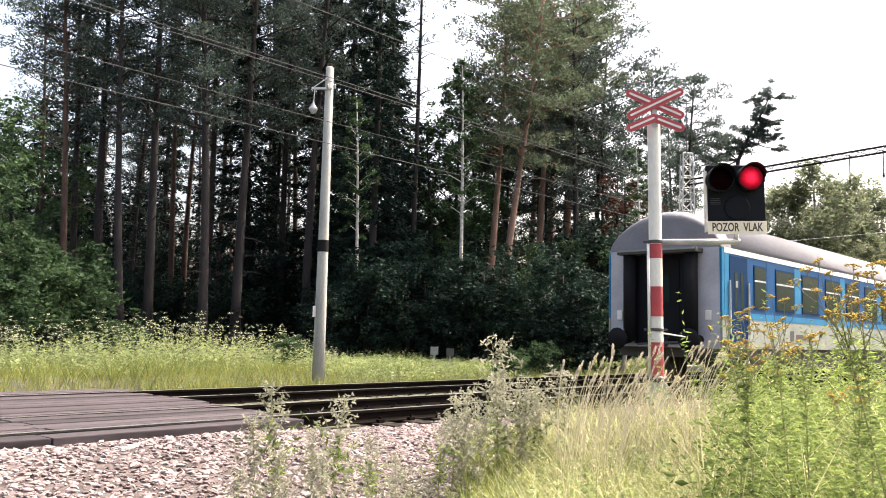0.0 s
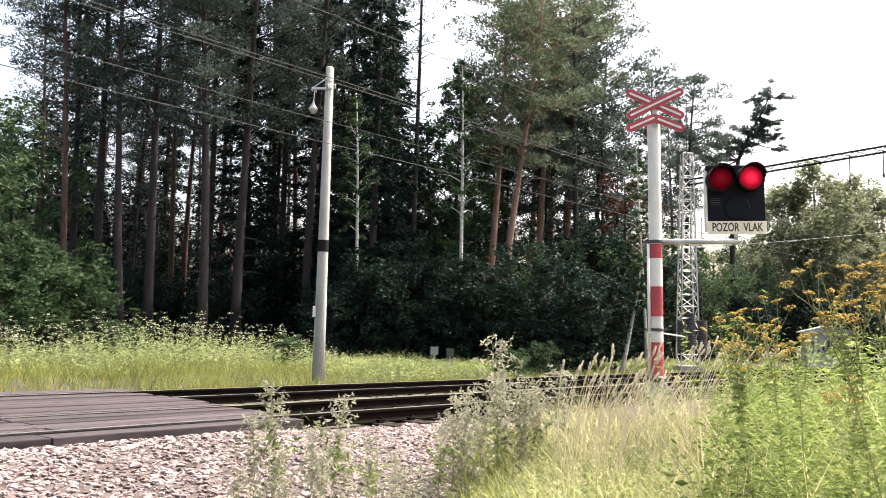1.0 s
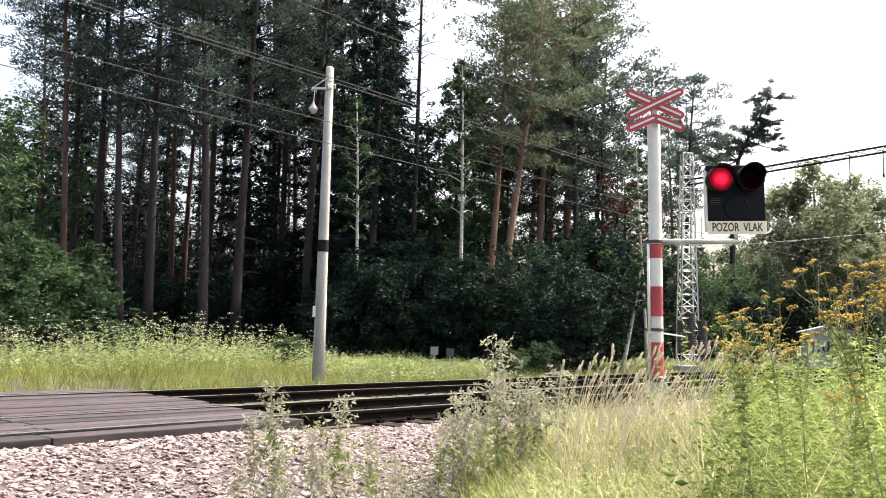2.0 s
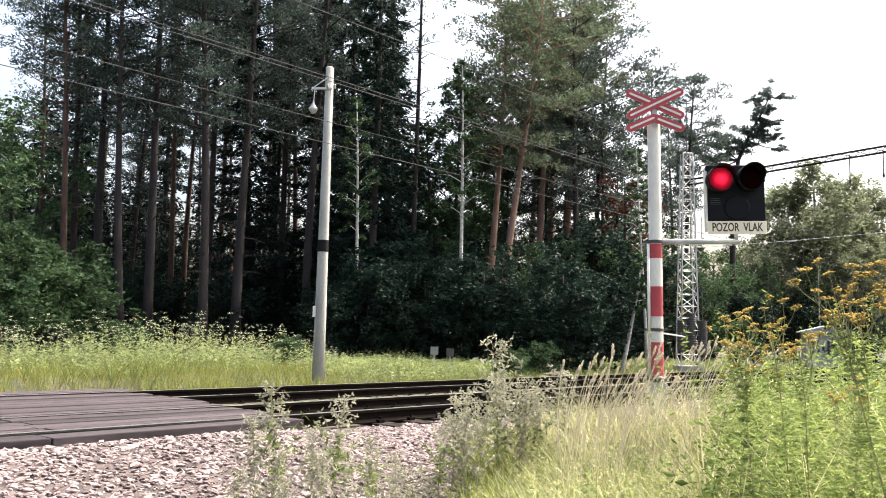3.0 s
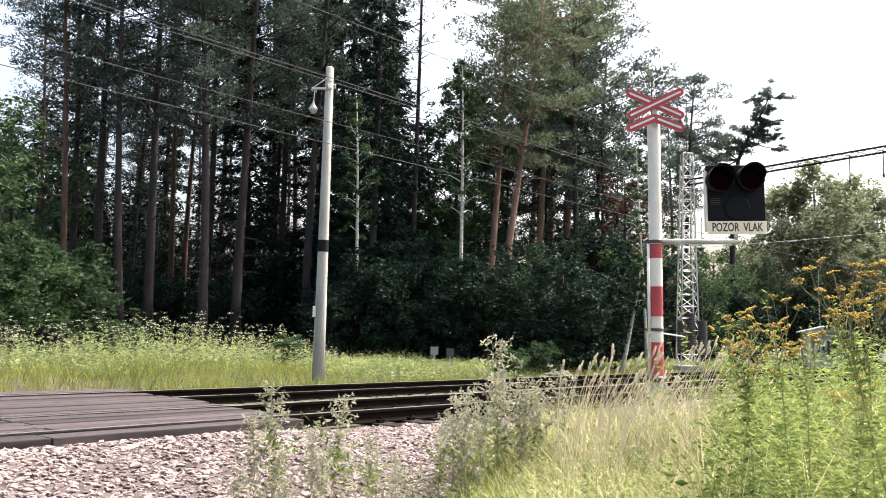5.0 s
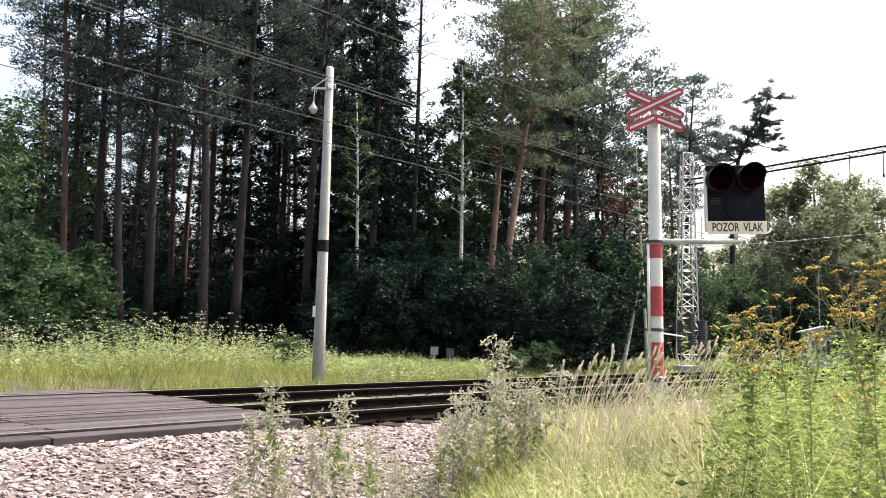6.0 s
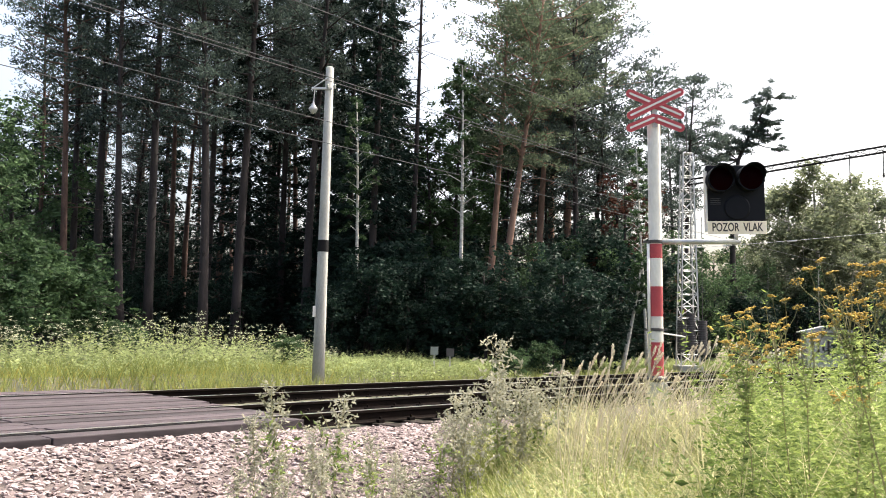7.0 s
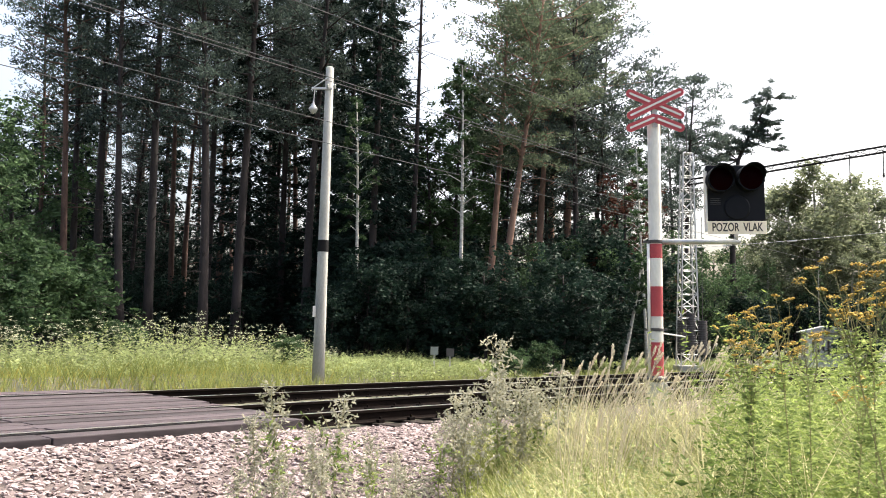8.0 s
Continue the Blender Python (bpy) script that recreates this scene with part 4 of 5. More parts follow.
def build_bent_pine():
    """A pine bowed by the wind: a crooked trunk and flat needle pads at the ends of a few limbs."""
    g = np.random.default_rng(77)
    root = new("pine_tree")
    x0, y0 = 18.6, 55.0
    root.matrix_world = pose(x0, y0, on_ground(x0, y0))
    tagged(root, "wind-bent pine with a sparse one-sided crown", "tree", group="trees of the wood")
    # pads: centre x, y, z and half width
    pads = [(-2.7, 0.1, 13.1, 0.8), (-0.7, 0.2, 12.7, 0.9), (-1.9, 0.3, 13.9, 1.0), (-0.7, -0.2, 14.6, 0.8), (-1.2, 0.0, 13.1, 0.7), (-0.2, 0.4, 13.4, 0.6), (0.9, 0.1, 14.9, 0.95), (1.8, 0.0, 14.7, 0.7), (2.0, -0.3, 16.1, 0.7), (1.7, 0.3, 17.0, 0.6),
            (2.7, 0.0, 17.6, 0.75), (3.5, 0.2, 17.4, 0.5), (2.6, 0.1, 16.5, 0.5), (3.1, 0.0, 14.6, 0.45), (3.3, 0.0, 13.8, 0.4), (0.5, 0.1, 13.8, 0.95), (1.2, 0.0, 14.1, 0.7), (2.5, 0.0, 15.1, 0.65), (2.2, 0.0, 15.7, 0.65), (-0.3, 0.2, 14.0, 0.9), (2.9, 0.2, 15.5, 0.45)]
    spine = [Vector(p) for p in ((0, 0, -0.2), (0.05, 0, 5.0), (0.1, 0, 10.0), (0.5, 0, 13.0), (1.3, 0, 14.8), (2.1, 0, 16.2), (2.6, 0, 17.3))]
    bm = bmesh.new()
    limb(bm, spine, [0.24, 0.2, 0.16, 0.13, 0.10, 0.07, 0.03], 9)
    for x, y, z, r in pads:
        tip = Vector((x, y, z))
        start = min((point_on(spine, t / 40) for t in range(20, 41)), key=lambda p: (p - tip - Vector((0, 0, -0.5))).length)
        limb(bm, [start, start.lerp(tip, 0.5) + Vector((0, 0, -0.12)), tip], [0.06, 0.04, 0.015], 5)
    part("trunk", bm, M_BARK, root, "crooked dark trunk", True)
    verts, faces, count = [], [], 0
    for x, y, z, r in pads:
        n = int(1250 * r)
        sub = np.array([x, y, z]) + g.normal(0, 1, (9, 3)) * r * np.array([0.6, 0.45, 0.24])
        out = random_ways(g, n)
        pos = sub[g.integers(0, 9, n)] + out * (g.uniform(0.1, 0.5, n) * r)[:, None] * np.array([1, 1, 0.5])
        way = unit(out + g.normal(0, 0.5, (n, 3)) + np.array([0.2, 0, 0.3]))
        side = unit(np.cross(way, random_ways(g, n)))
        v, f = leaf_arrays(pos, way, side, g.uniform(0.10, 0.22, n), g.uniform(0.04, 0.08, n))
        faces += (np.array(f) + count).tolist()
        verts.append(v)
        count += len(v)
    mesh_part("crown", np.concatenate(verts).tolist(), faces, M_NEEDLE, root, "sparse crown of flat needle pads")


def build_wood():
    rng = random.Random(11)
    dark = "tall dark pine at the edge of the wood"
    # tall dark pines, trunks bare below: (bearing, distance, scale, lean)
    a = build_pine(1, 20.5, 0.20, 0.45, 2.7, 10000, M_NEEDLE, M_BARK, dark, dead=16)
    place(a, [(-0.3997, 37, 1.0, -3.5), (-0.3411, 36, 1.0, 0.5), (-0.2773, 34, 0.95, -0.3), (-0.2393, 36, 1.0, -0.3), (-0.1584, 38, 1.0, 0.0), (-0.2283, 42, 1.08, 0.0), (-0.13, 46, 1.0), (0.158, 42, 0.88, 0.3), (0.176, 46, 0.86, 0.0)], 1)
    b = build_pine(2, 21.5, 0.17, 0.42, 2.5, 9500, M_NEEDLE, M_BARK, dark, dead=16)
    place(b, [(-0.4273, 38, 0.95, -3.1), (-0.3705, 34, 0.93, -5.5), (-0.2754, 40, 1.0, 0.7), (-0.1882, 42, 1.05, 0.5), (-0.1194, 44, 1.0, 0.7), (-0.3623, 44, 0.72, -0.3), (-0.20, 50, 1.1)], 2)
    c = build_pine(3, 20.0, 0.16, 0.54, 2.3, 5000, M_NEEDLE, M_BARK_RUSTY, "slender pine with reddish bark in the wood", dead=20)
    place(c, [(-0.439, 35, 0.93, -3.5), (-0.468, 42, 0.85, -3.0), (-0.3154, 44, 1.0, -0.5), (-0.3009, 46, 1.0, -0.6), (-0.1726, 46, 1.0, -0.3), (-0.262, 44, 1.0, 0.5)] + bearings(rng, 15, -0.47, -0.06, 50, 66) + bearings(rng, 6, 0.02, 0.16, 50, 62, 0.72, 0.86), 3)
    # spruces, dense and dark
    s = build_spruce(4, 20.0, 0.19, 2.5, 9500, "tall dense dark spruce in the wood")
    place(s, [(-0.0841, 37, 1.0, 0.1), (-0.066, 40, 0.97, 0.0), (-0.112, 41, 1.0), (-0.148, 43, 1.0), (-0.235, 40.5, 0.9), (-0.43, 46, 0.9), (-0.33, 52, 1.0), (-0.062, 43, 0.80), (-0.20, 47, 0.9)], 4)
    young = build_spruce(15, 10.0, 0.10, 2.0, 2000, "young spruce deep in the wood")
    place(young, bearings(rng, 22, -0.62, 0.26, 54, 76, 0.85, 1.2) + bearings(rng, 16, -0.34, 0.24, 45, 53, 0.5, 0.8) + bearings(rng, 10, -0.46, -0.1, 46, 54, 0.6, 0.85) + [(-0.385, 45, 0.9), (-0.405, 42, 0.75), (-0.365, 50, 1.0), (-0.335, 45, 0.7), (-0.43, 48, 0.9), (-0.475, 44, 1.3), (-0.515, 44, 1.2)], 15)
    # pines with ochre trunks, their sunlit look put into lighter needle and bark colours
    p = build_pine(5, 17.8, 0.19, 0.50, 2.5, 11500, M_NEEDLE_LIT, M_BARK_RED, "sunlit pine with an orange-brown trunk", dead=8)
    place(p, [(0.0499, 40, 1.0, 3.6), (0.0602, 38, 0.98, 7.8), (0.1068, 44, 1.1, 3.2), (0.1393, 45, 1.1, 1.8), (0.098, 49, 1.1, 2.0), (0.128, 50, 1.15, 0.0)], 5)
    low = build_pine(17, 13.0, 0.14, 0.32, 2.0, 9000, M_NEEDLE, M_BARK, "shaded pine of middle height among taller ones", dead=5)
    place(low, [(0.185, 44, 0.95, 0.5), (0.155, 46, 1.0), (0.205, 48, 0.9), (0.12, 47, 1.0), (0.075, 46, 0.95)], 17)
    q = build_pine(6, 17.4, 0.16, 0.5, 1.7, 9000, M_NEEDLE, M_BARK, "pine with a thin crown at the end of the wood", dead=6)
    place(q, [(0.2399, 50, 0.98, 1.0), (0.2824, 52, 1.02, 1.4), (0.27, 58, 0.95)], 6)
    build_bent_pine()
    dead = build_pine(14, 20.0, 0.15, 0.955, 0.5, 120, M_NEEDLE, M_BARK, "bare dead pine with short dry twigs", dead=70)
    place(dead, [(-0.0354, 39, 1.0, -0.6)], 14)
    # thin pale trunks at the edge
    t = build_broadleaf(8, 15.0, 0.10, 0.9, 2200, M_LEAF, M_BIRCH, "thin pale birch at the edge of the wood", base=0.45)
    place(t, [(0.0218, 35, 0.95, 0.6), (-0.0975, 34, 0.8, -1.6), (0.2389, 36, 0.7, -1.1), (0.44, 53, 0.45, 0.0)], 7)
    snag = build_broadleaf(19, 5.2, 0.085, 0.5, 60, M_LEAF, M_BIRCH, "leaning pale dead birch at the wood's edge", base=0.5)
    place(snag, [(0.2085, 33, 1.0, 12.0)], 19)
    # broad-leaved trees filling the gap beside the dead pine
    e = build_broadleaf(18, 15.5, 0.15, 2.3, 8000, M_LEAF, M_BARK, "tall green broad-leaved tree at the wood's edge", base=0.22, size=0.17)
    place(e, [(0.0122, 42, 1.0, -0.6), (-0.0083, 41, 0.80, -1.0), (0.038, 44, 0.98, -0.4), (-0.03, 46, 0.72), (0.075, 48, 0.9), (-0.022, 43, 0.74)], 18)
    # birches and willows along the line
    y = build_broadleaf(9, 13.0, 0.22, 3.8, 14500, M_LEAF_PALE, M_BIRCH, "broad pale green birch beside the line", weep=0.5, base=0.12, size=0.24)
    place(y, [(0.4383, 60, 1.1), (0.4056, 62, 1.02), (0.4972, 64, 1.06), (0.56, 60, 0.9), (0.47, 68, 1.1), (0.355, 66, 0.72), (0.375, 58, 0.62), (0.53, 58, 0.72), (0.475, 57, 0.62)], 8)
    z = build_broadleaf(10, 8.0, 0.14, 2.8, 5500, M_LEAF, M_BARK, "green deciduous tree at the wood's edge", base=0.1, size=0.18)
    place(z, [(0.315, 56, 0.9), (0.36, 56, 0.8), (0.41, 58, 0.7), (0.275, 52, 0.9), (0.46, 62, 0.7), (0.53, 62, 0.7), (-0.555, 28, 0.95), (-0.60, 25, 0.9), (0.24, 46, 0.8), (0.295, 48, 0.7), (0.34, 50, 0.65), (-0.045, 40, 0.65), (-0.005, 38, 0.6), (0.035, 39, 0.55), (0.10, 38, 0.6), (0.135, 40, 0.65), (0.175, 39, 0.6), (0.0, 56, 1.2), (0.06, 58, 1.05), (0.12, 56, 1.0), (0.19, 56, 1.1), (-0.5, 36, 1.1), (-0.46, 42, 1.1)], 10)
    brown = build_broadleaf(16, 9.5, 0.12, 1.5, 3500, M_BROWN_LEAF, M_BARK, "half-dead tree with rusty brown needles", "dying_tree", 0.2, 0.16)
    place(brown, [(0.2101, 42, 1.05), (0.258, 45, 0.6)], 16)
    # undergrowth, with the shade of the wood put into its dark leaf colour
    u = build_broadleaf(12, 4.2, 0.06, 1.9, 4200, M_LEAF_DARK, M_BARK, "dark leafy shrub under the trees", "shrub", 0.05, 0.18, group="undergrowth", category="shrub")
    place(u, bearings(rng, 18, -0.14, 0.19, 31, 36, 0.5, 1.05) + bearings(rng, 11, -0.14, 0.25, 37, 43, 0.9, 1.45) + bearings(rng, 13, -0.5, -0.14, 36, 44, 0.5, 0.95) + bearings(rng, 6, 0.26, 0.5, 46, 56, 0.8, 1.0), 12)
    x = build_broadleaf(13, 2.6, 0.04, 1.4, 4500, M_LEAF, M_BARK, "green leafy bush at the meadow's edge", "bush", 0.05, 0.13, group="undergrowth", category="bush")
    place(x, [(-0.49, 27, 1.35), (-0.45, 29, 1.45), (-0.42, 31, 1.0), (-0.53, 24, 1.2), (-0.365, 25, 0.52), (-0.175, 26, 0.42), (0.085, 27, 0.42), (0.118, 29, 0.48), (0.34, 44, 0.9)], 13)


build_wood()


# ---- meadow and verge ----
def scatter(rng, n, keep, x0, x1, y0, y1):
    x, y = rng.uniform(x0, x1, n), rng.uniform(y0, y1, n)
    l = x * N.x + y * N.y - D_TRACK
    ok = keep(x, y, l)
    return x[ok], y[ok]


def drift(x, y):
    """Patches of taller and lower growth."""
    return 0.85 + 0.3 * np.sin(1.9 * x + 1.2 * np.sin(1.1 * y)) * np.sin(1.4 * y + 0.8 * np.sin(1.7 * x)) + 0.12 * np.sin(5.1 * x + 3.7 * y)


def grass(name, label, rng, x, y, h0, h1, width, material, lean=0.25):
    n = len(x)
    z = height(x, y)
    base = np.stack([x, y, z - 0.02], 1)
    ang = rng.uniform(0, 6.28, n)
    way = unit(np.stack([np.cos(ang) * lean, np.sin(ang) * lean, np.ones(n)], 1) + rng.normal(0, 0.08, (n, 3)))
    sa = rng.uniform(0, 6.28, n)
    side = np.stack([np.cos(sa), np.sin(sa), np.zeros(n)], 1)
    length = rng.uniform(h0, h1, n) * drift(x, y)
    bend = np.stack([np.cos(ang), np.sin(ang), -0.3 * np.ones(n)], 1) * (length * rng.uniform(0.05, 0.4, n))[:, None]
    v, f = blade_arrays(base, way, side, length, width * rng.uniform(0.6, 1.4, n), bend)
    ob = mesh_part(name, v.tolist(), f, material)
    return tagged(ob, label, "grass", kind="stuff")


def weeds(name, label, rng, x, y, h0, h1, per, size, material, slim=0.38):
    """Leafy stems: leaves set round each stem, smaller upwards."""
    n = len(x)
    h = rng.uniform(h0, h1, n) * drift(x, y)
    z = height(x, y)
    k = np.repeat(np.arange(n), per)
    t = rng.uniform(0.05, 1.0, n * per)
    lx, ly = rng.normal(0, 0.12, n), rng.normal(0, 0.12, n)
    a = rng.uniform(0, 6.28, n * per)
    r = size * (1.25 - t) * rng.uniform(0.3, 1.0, n * per)
    c = np.stack([x[k] + lx[k] * t * h[k] + np.cos(a) * r, y[k] + ly[k] * t * h[k] + np.sin(a) * r, z[k] + t * h[k]], 1)
    way = unit(np.stack([np.cos(a), np.sin(a), rng.uniform(-0.3, 0.8, n * per)], 1))
    side = unit(np.cross(way, random_ways(rng, n * per)))
    v, f = leaf_arrays(c, way, side, size * (1.3 - 0.7 * t) * rng.uniform(0.7, 1.3, n * per), size * slim * (1.3 - 0.7 * t))
    ob = mesh_part(name, v.tolist(), f, material)
    return tagged(ob, label, "weeds", kind="stuff")


def growth(x, y):
    """How high the meadow stands, by the bearing from the crossing: tall weeds fading into low growth."""
    return np.interp(x / y, [-0.6, -0.45, -0.34, -0.19, -0.13, -0.05, 0.1, 0.2], [0.9, 1.2, 1.62, 1.3, 0.7, 0.6, 0.42, 0.42])


def flower_tops(name, label, rng, x, y, h, size, per, material):
    """Flat whitish flower heads on tops of height h."""
    n = len(x)
    k = np.repeat(np.arange(n), per)
    a, r = rng.uniform(0, 6.28, n * per), size * np.sqrt(rng.random(n * per))
    c = np.stack([x[k] + np.cos(a) * r, y[k] + np.sin(a) * r, height(x, y)[k] + h[k] + rng.normal(0, 0.012, n * per)], 1)
    way = random_ways(rng, n * per, 0.25)
    side = unit(np.cross(way, np.array([0, 0, 1.0]) + rng.normal(0, 0.25, (n * per, 3))))
    v, f = leaf_arrays(c, way, side, np.full(n * per, 0.05), np.full(n * per, 0.035))
    return tagged(mesh_part(name, v.tolist(), f, material), label, "weeds", kind="stuff")


def build_meadow():
    rng = np.random.default_rng(21)
    far = lambda x, y, l: (l > np.where(x < -0.34 * y, 7.3, 5.5)) & (np.abs(x) < 0.62 * y + 2)
    x, y = scatter(rng, 150000, lambda x, y, l: far(x, y, l) & (l < 15), -22, 20, 10, 42)
    g = growth(x, y)
    grass("meadow_grass", "sunlit yellow-green meadow grass beyond the tracks", rng, x, y, 0.14 + 0.1 * g, 0.25 + 0.3 * g, 0.014, M_GRASS)
    x, y = scatter(rng, 52000, lambda x, y, l: far(x, y, l) & (l > 5.8) & (l < 9.8) & (x < -0.12 * y), -22, 20, 10, 42)
    grass("meadow_grass", "pale dry grass along the track's far edge", rng, x, y, 0.2, 0.5, 0.012, M_GRASS_GOLD)
    x, y = scatter(rng, 22000, lambda x, y, l: far(x, y, l) & (l > 7.6 + 1.6 * (x < -0.13 * y)) & (l < 15), -22, 16, 10, 42)
    g = growth(x, y)
    weeds("meadow_weeds", "green leafy weeds in the meadow", rng, x, y, 0.3 * g, 0.85 * g, 16, 0.12, M_WEED)
    x, y = scatter(rng, 7000, lambda x, y, l: far(x, y, l) & (l > 9.8) & (l < 15) & (x < -0.12 * y), -22, 16, 12, 42)
    g = growth(x, y)
    weeds("tall_weeds", "tall weeds with whitish tops by the wood", rng, x, y, 0.5 * g, 1.0 * g, 20, 0.10, M_MUGWORT_FAR)
    x, y = scatter(rng, 13000, lambda x, y, l: far(x, y, l) & (l > 10) & (l < 15) & (x < -0.12 * y), -22, 16, 12, 42)
    h = growth(x, y) * rng.uniform(0.65, 1.05, len(x)) * drift(x, y)
    flower_tops("tall_weeds", "whitish flower heads over tall weeds", rng, x, y, h, 0.075, 7, M_UMBEL)
    # narrow spikes at the shaded end of the meadow
    x, y = scatter(rng, 3800, lambda x, y, l: far(x, y, l) & (l > 11.5) & (l < 15) & (x > -0.14 * y), -6, 12, 14, 42)
    g = growth(x, y)
    weeds("spiky_weeds", "narrow grey-green weed spikes before the wood", rng, x, y, 0.9 * g, 1.5 * g, 16, 0.035, M_MUGWORT_FAR)
    # growth below the trees, its shade likewise in the dark leaf colour
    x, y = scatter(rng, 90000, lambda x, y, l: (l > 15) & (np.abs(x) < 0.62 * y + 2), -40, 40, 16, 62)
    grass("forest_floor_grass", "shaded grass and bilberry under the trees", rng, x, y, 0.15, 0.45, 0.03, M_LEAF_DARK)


build_meadow()


def build_verge():
    rng = np.random.default_rng(31)
    near = lambda x, y, l: (l < -2.3) & (np.abs(x) < 0.56 * y + 0.6)
    right = lambda x, y: x > -0.45 + 0.06 * (y - 4) 
    x, y = scatter(rng, 40000, lambda x, y, l: near(x, y, l) & (x > 0.3 + 0.035 * y) & (x < 0.36 * y), -1, 6, 3.2, 13)
    grass("verge_grass", "tall dry yellow grass on the bank", rng, x, y, 0.2, 0.66, 0.009, M_GRASS_DRY, 0.36)
    x, y = scatter(rng, 60000, lambda x, y, l: near(x, y, l) & (x > 0.05 * y - 0.2), -1, 8, 3.2, 13)
    grass("verge_grass", "green grass on the bank beside the track", rng, x, y, 0.2, 0.7, 0.011, M_GRASS, 0.42)
    x, y = scatter(rng, 11000, lambda x, y, l: near(x, y, l) & (x > 0.35 + 0.05 * y) & (x < 0.34 * y), -1, 6, 3.4, 12)
    weeds("verge_grass", "fuzzy pale seed tops in the dry grass", rng, x, y, 0.35, 0.95, 12, 0.03, M_GRASS_DRY, 0.3)
    x, y = scatter(rng, 6000, lambda x, y, l: near(x, y, l) & (x > (0.335 + 0.04 * np.sin(9.1 * y) * np.sin(5.3 * x)) * y), 0, 8, 3.3, 12)
    weeds("verge_weeds", "dense green weeds on the bank", rng, x, y, 0.5, 1.4, 50, 0.066, M_TANSY_LEAF, 0.24)
    x, y = scatter(rng, 1500, lambda x, y, l: near(x, y, l) & (x > (0.31 + 0.03 * np.sin(5 * y)) * y), 0, 8, 3.6, 11)
    weeds("verge_weeds", "broad-leaved weeds low on the bank", rng, x, y, 0.4, 1.05, 22, 0.12, M_WEED_NEAR, 0.42)
    x, y = scatter(rng, 13000, lambda x, y, l: near(x, y, l) & (x > 0.3 * y), 0, 8, 3.4, 11)
    grass("verge_grass", "long arching grass blades among the weeds", rng, x, y, 0.7, 1.45, 0.009, M_GRASS_DRY, 0.5)
    x, y = scatter(rng, 3000, lambda x, y, l: near(x, y, l) & (x > (0.335 + 0.03 * np.sin(7 * y)) * y), 0, 8, 3.6, 9)
    weeds("verge_weeds", "tall green weeds among the tansies", rng, x, y, 1.0, 1.62, 56, 0.07, M_WEED_NEAR, 0.24)
    x, y = scatter(rng, 3600, lambda x, y, l: near(x, y, l) & (x > 0.08 * y) & (x < 0.32 * y), 0, 8, 3.3, 10)
    weeds("verge_weeds", "scattered leafy weeds in the dry grass", rng, x, y, 0.2, 0.62, 12, 0.085, M_WEED)
    x, y = scatter(rng, 15000, lambda x, y, l: (l < -2.6) & (x > 0.15 * y) & (x < 0.345 * y), 0, 5, 7.6, 11.2)
    grass("verge_grass", "tall pale grass round the signal's foot", rng, x, y, 0.5, 1.1, 0.008, M_GRASS_DRY, 0.3)
    # the bank goes on round the place where the camera stands
    x, y = scatter(rng, 42000, lambda x, y, l: (l < -3.7) & (np.hypot(x, y) > 0.7) & ~((np.abs(x) < 0.62 * y + 0.3) & (x < 0.04 * y)), -16, 18, -9, 13)
    grass("bank_grass", "low green grass on the bank", rng, x, y, 0.12, 0.36, 0.02, M_GRASS, 0.6)
    x, y = scatter(rng, 700, lambda x, y, l: near(x, y, l) & (x > -0.15 * y) & (x < 0.1 * y), -2, 2, 4.0, 9)
    weeds("low_weeds", "low pale weeds among the stones", rng, x, y, 0.15, 0.45, 22, 0.06, M_MUGWORT)


build_verge()


def leafy_plant(name, seed, h, leaf, branches, label, top_material, category, stem_r=0.006, spread=0.22, leaf_size=0.05, density=15, top=0.5):
    """A single weed: stalk, side branches, small leaves, feathery top."""
    rng = random.Random(seed)
    g = np.random.default_rng(seed)
    root = new(name)
    tagged(root, label, category, group=category + " plants")
    bm = bmesh.new()
    lean = rng.uniform(-0.06, 0.06)
    pts = [Vector((lean * h * t * t, 0.03 * math.sin(4 * t), h * t)) for t in (0, 0.3, 0.6, 0.85, 1)]
    limb(bm, pts, [stem_r, stem_r * 0.85, stem_r * 0.65, stem_r * 0.45, stem_r * 0.2], 6)
    cs, ts = [], []
    for i in range(branches):
        t = 0.25 + 0.72 * i / branches
        p = point_on(pts, t)
        a = i * 2.4
        reach = spread * (1.15 - t) * rng.uniform(0.6, 1.3) + 0.03
        q = p + Vector((math.cos(a) * reach, math.sin(a) * reach, reach * rng.uniform(0.7, 1.4)))
        limb(bm, [p, p.lerp(q, 0.5) + Vector((0, 0, -0.01)), q], [stem_r * 0.45, stem_r * 0.3, stem_r * 0.15], 4)
        for k in range(density):
            cs.append(p.lerp(q, rng.uniform(0.1, 1.05))[:])
            ts.append(t)
    for k in range(density * 4):
        t = rng.uniform(0.2, 1.02)
        cs.append(point_on(pts, min(t, 1))[:])
        ts.append(t)
    part("stalk", bm, M_STALK, root)
    cs, ts = np.array(cs), np.array(ts)
    way = random_ways(g, len(cs), 0.9)
    side = unit(np.cross(way, random_ways(g, len(cs))))
    size = leaf_size * (1.5 - ts)
    pos = cs + way * (size * 0.55)[:, None]
    hi = ts > top
    for sel, mt, nm in ((~hi, leaf, "foliage"), (hi, top_material, "flower_spike")):
        v, f = leaf_arrays(pos[sel], way[sel], side[sel], size[sel] * g.uniform(0.7, 1.4, sel.sum()), size[sel] * 0.42)
        tagged(mesh_part(nm, v.tolist(), f, mt, root), kind="stuff")
    return root


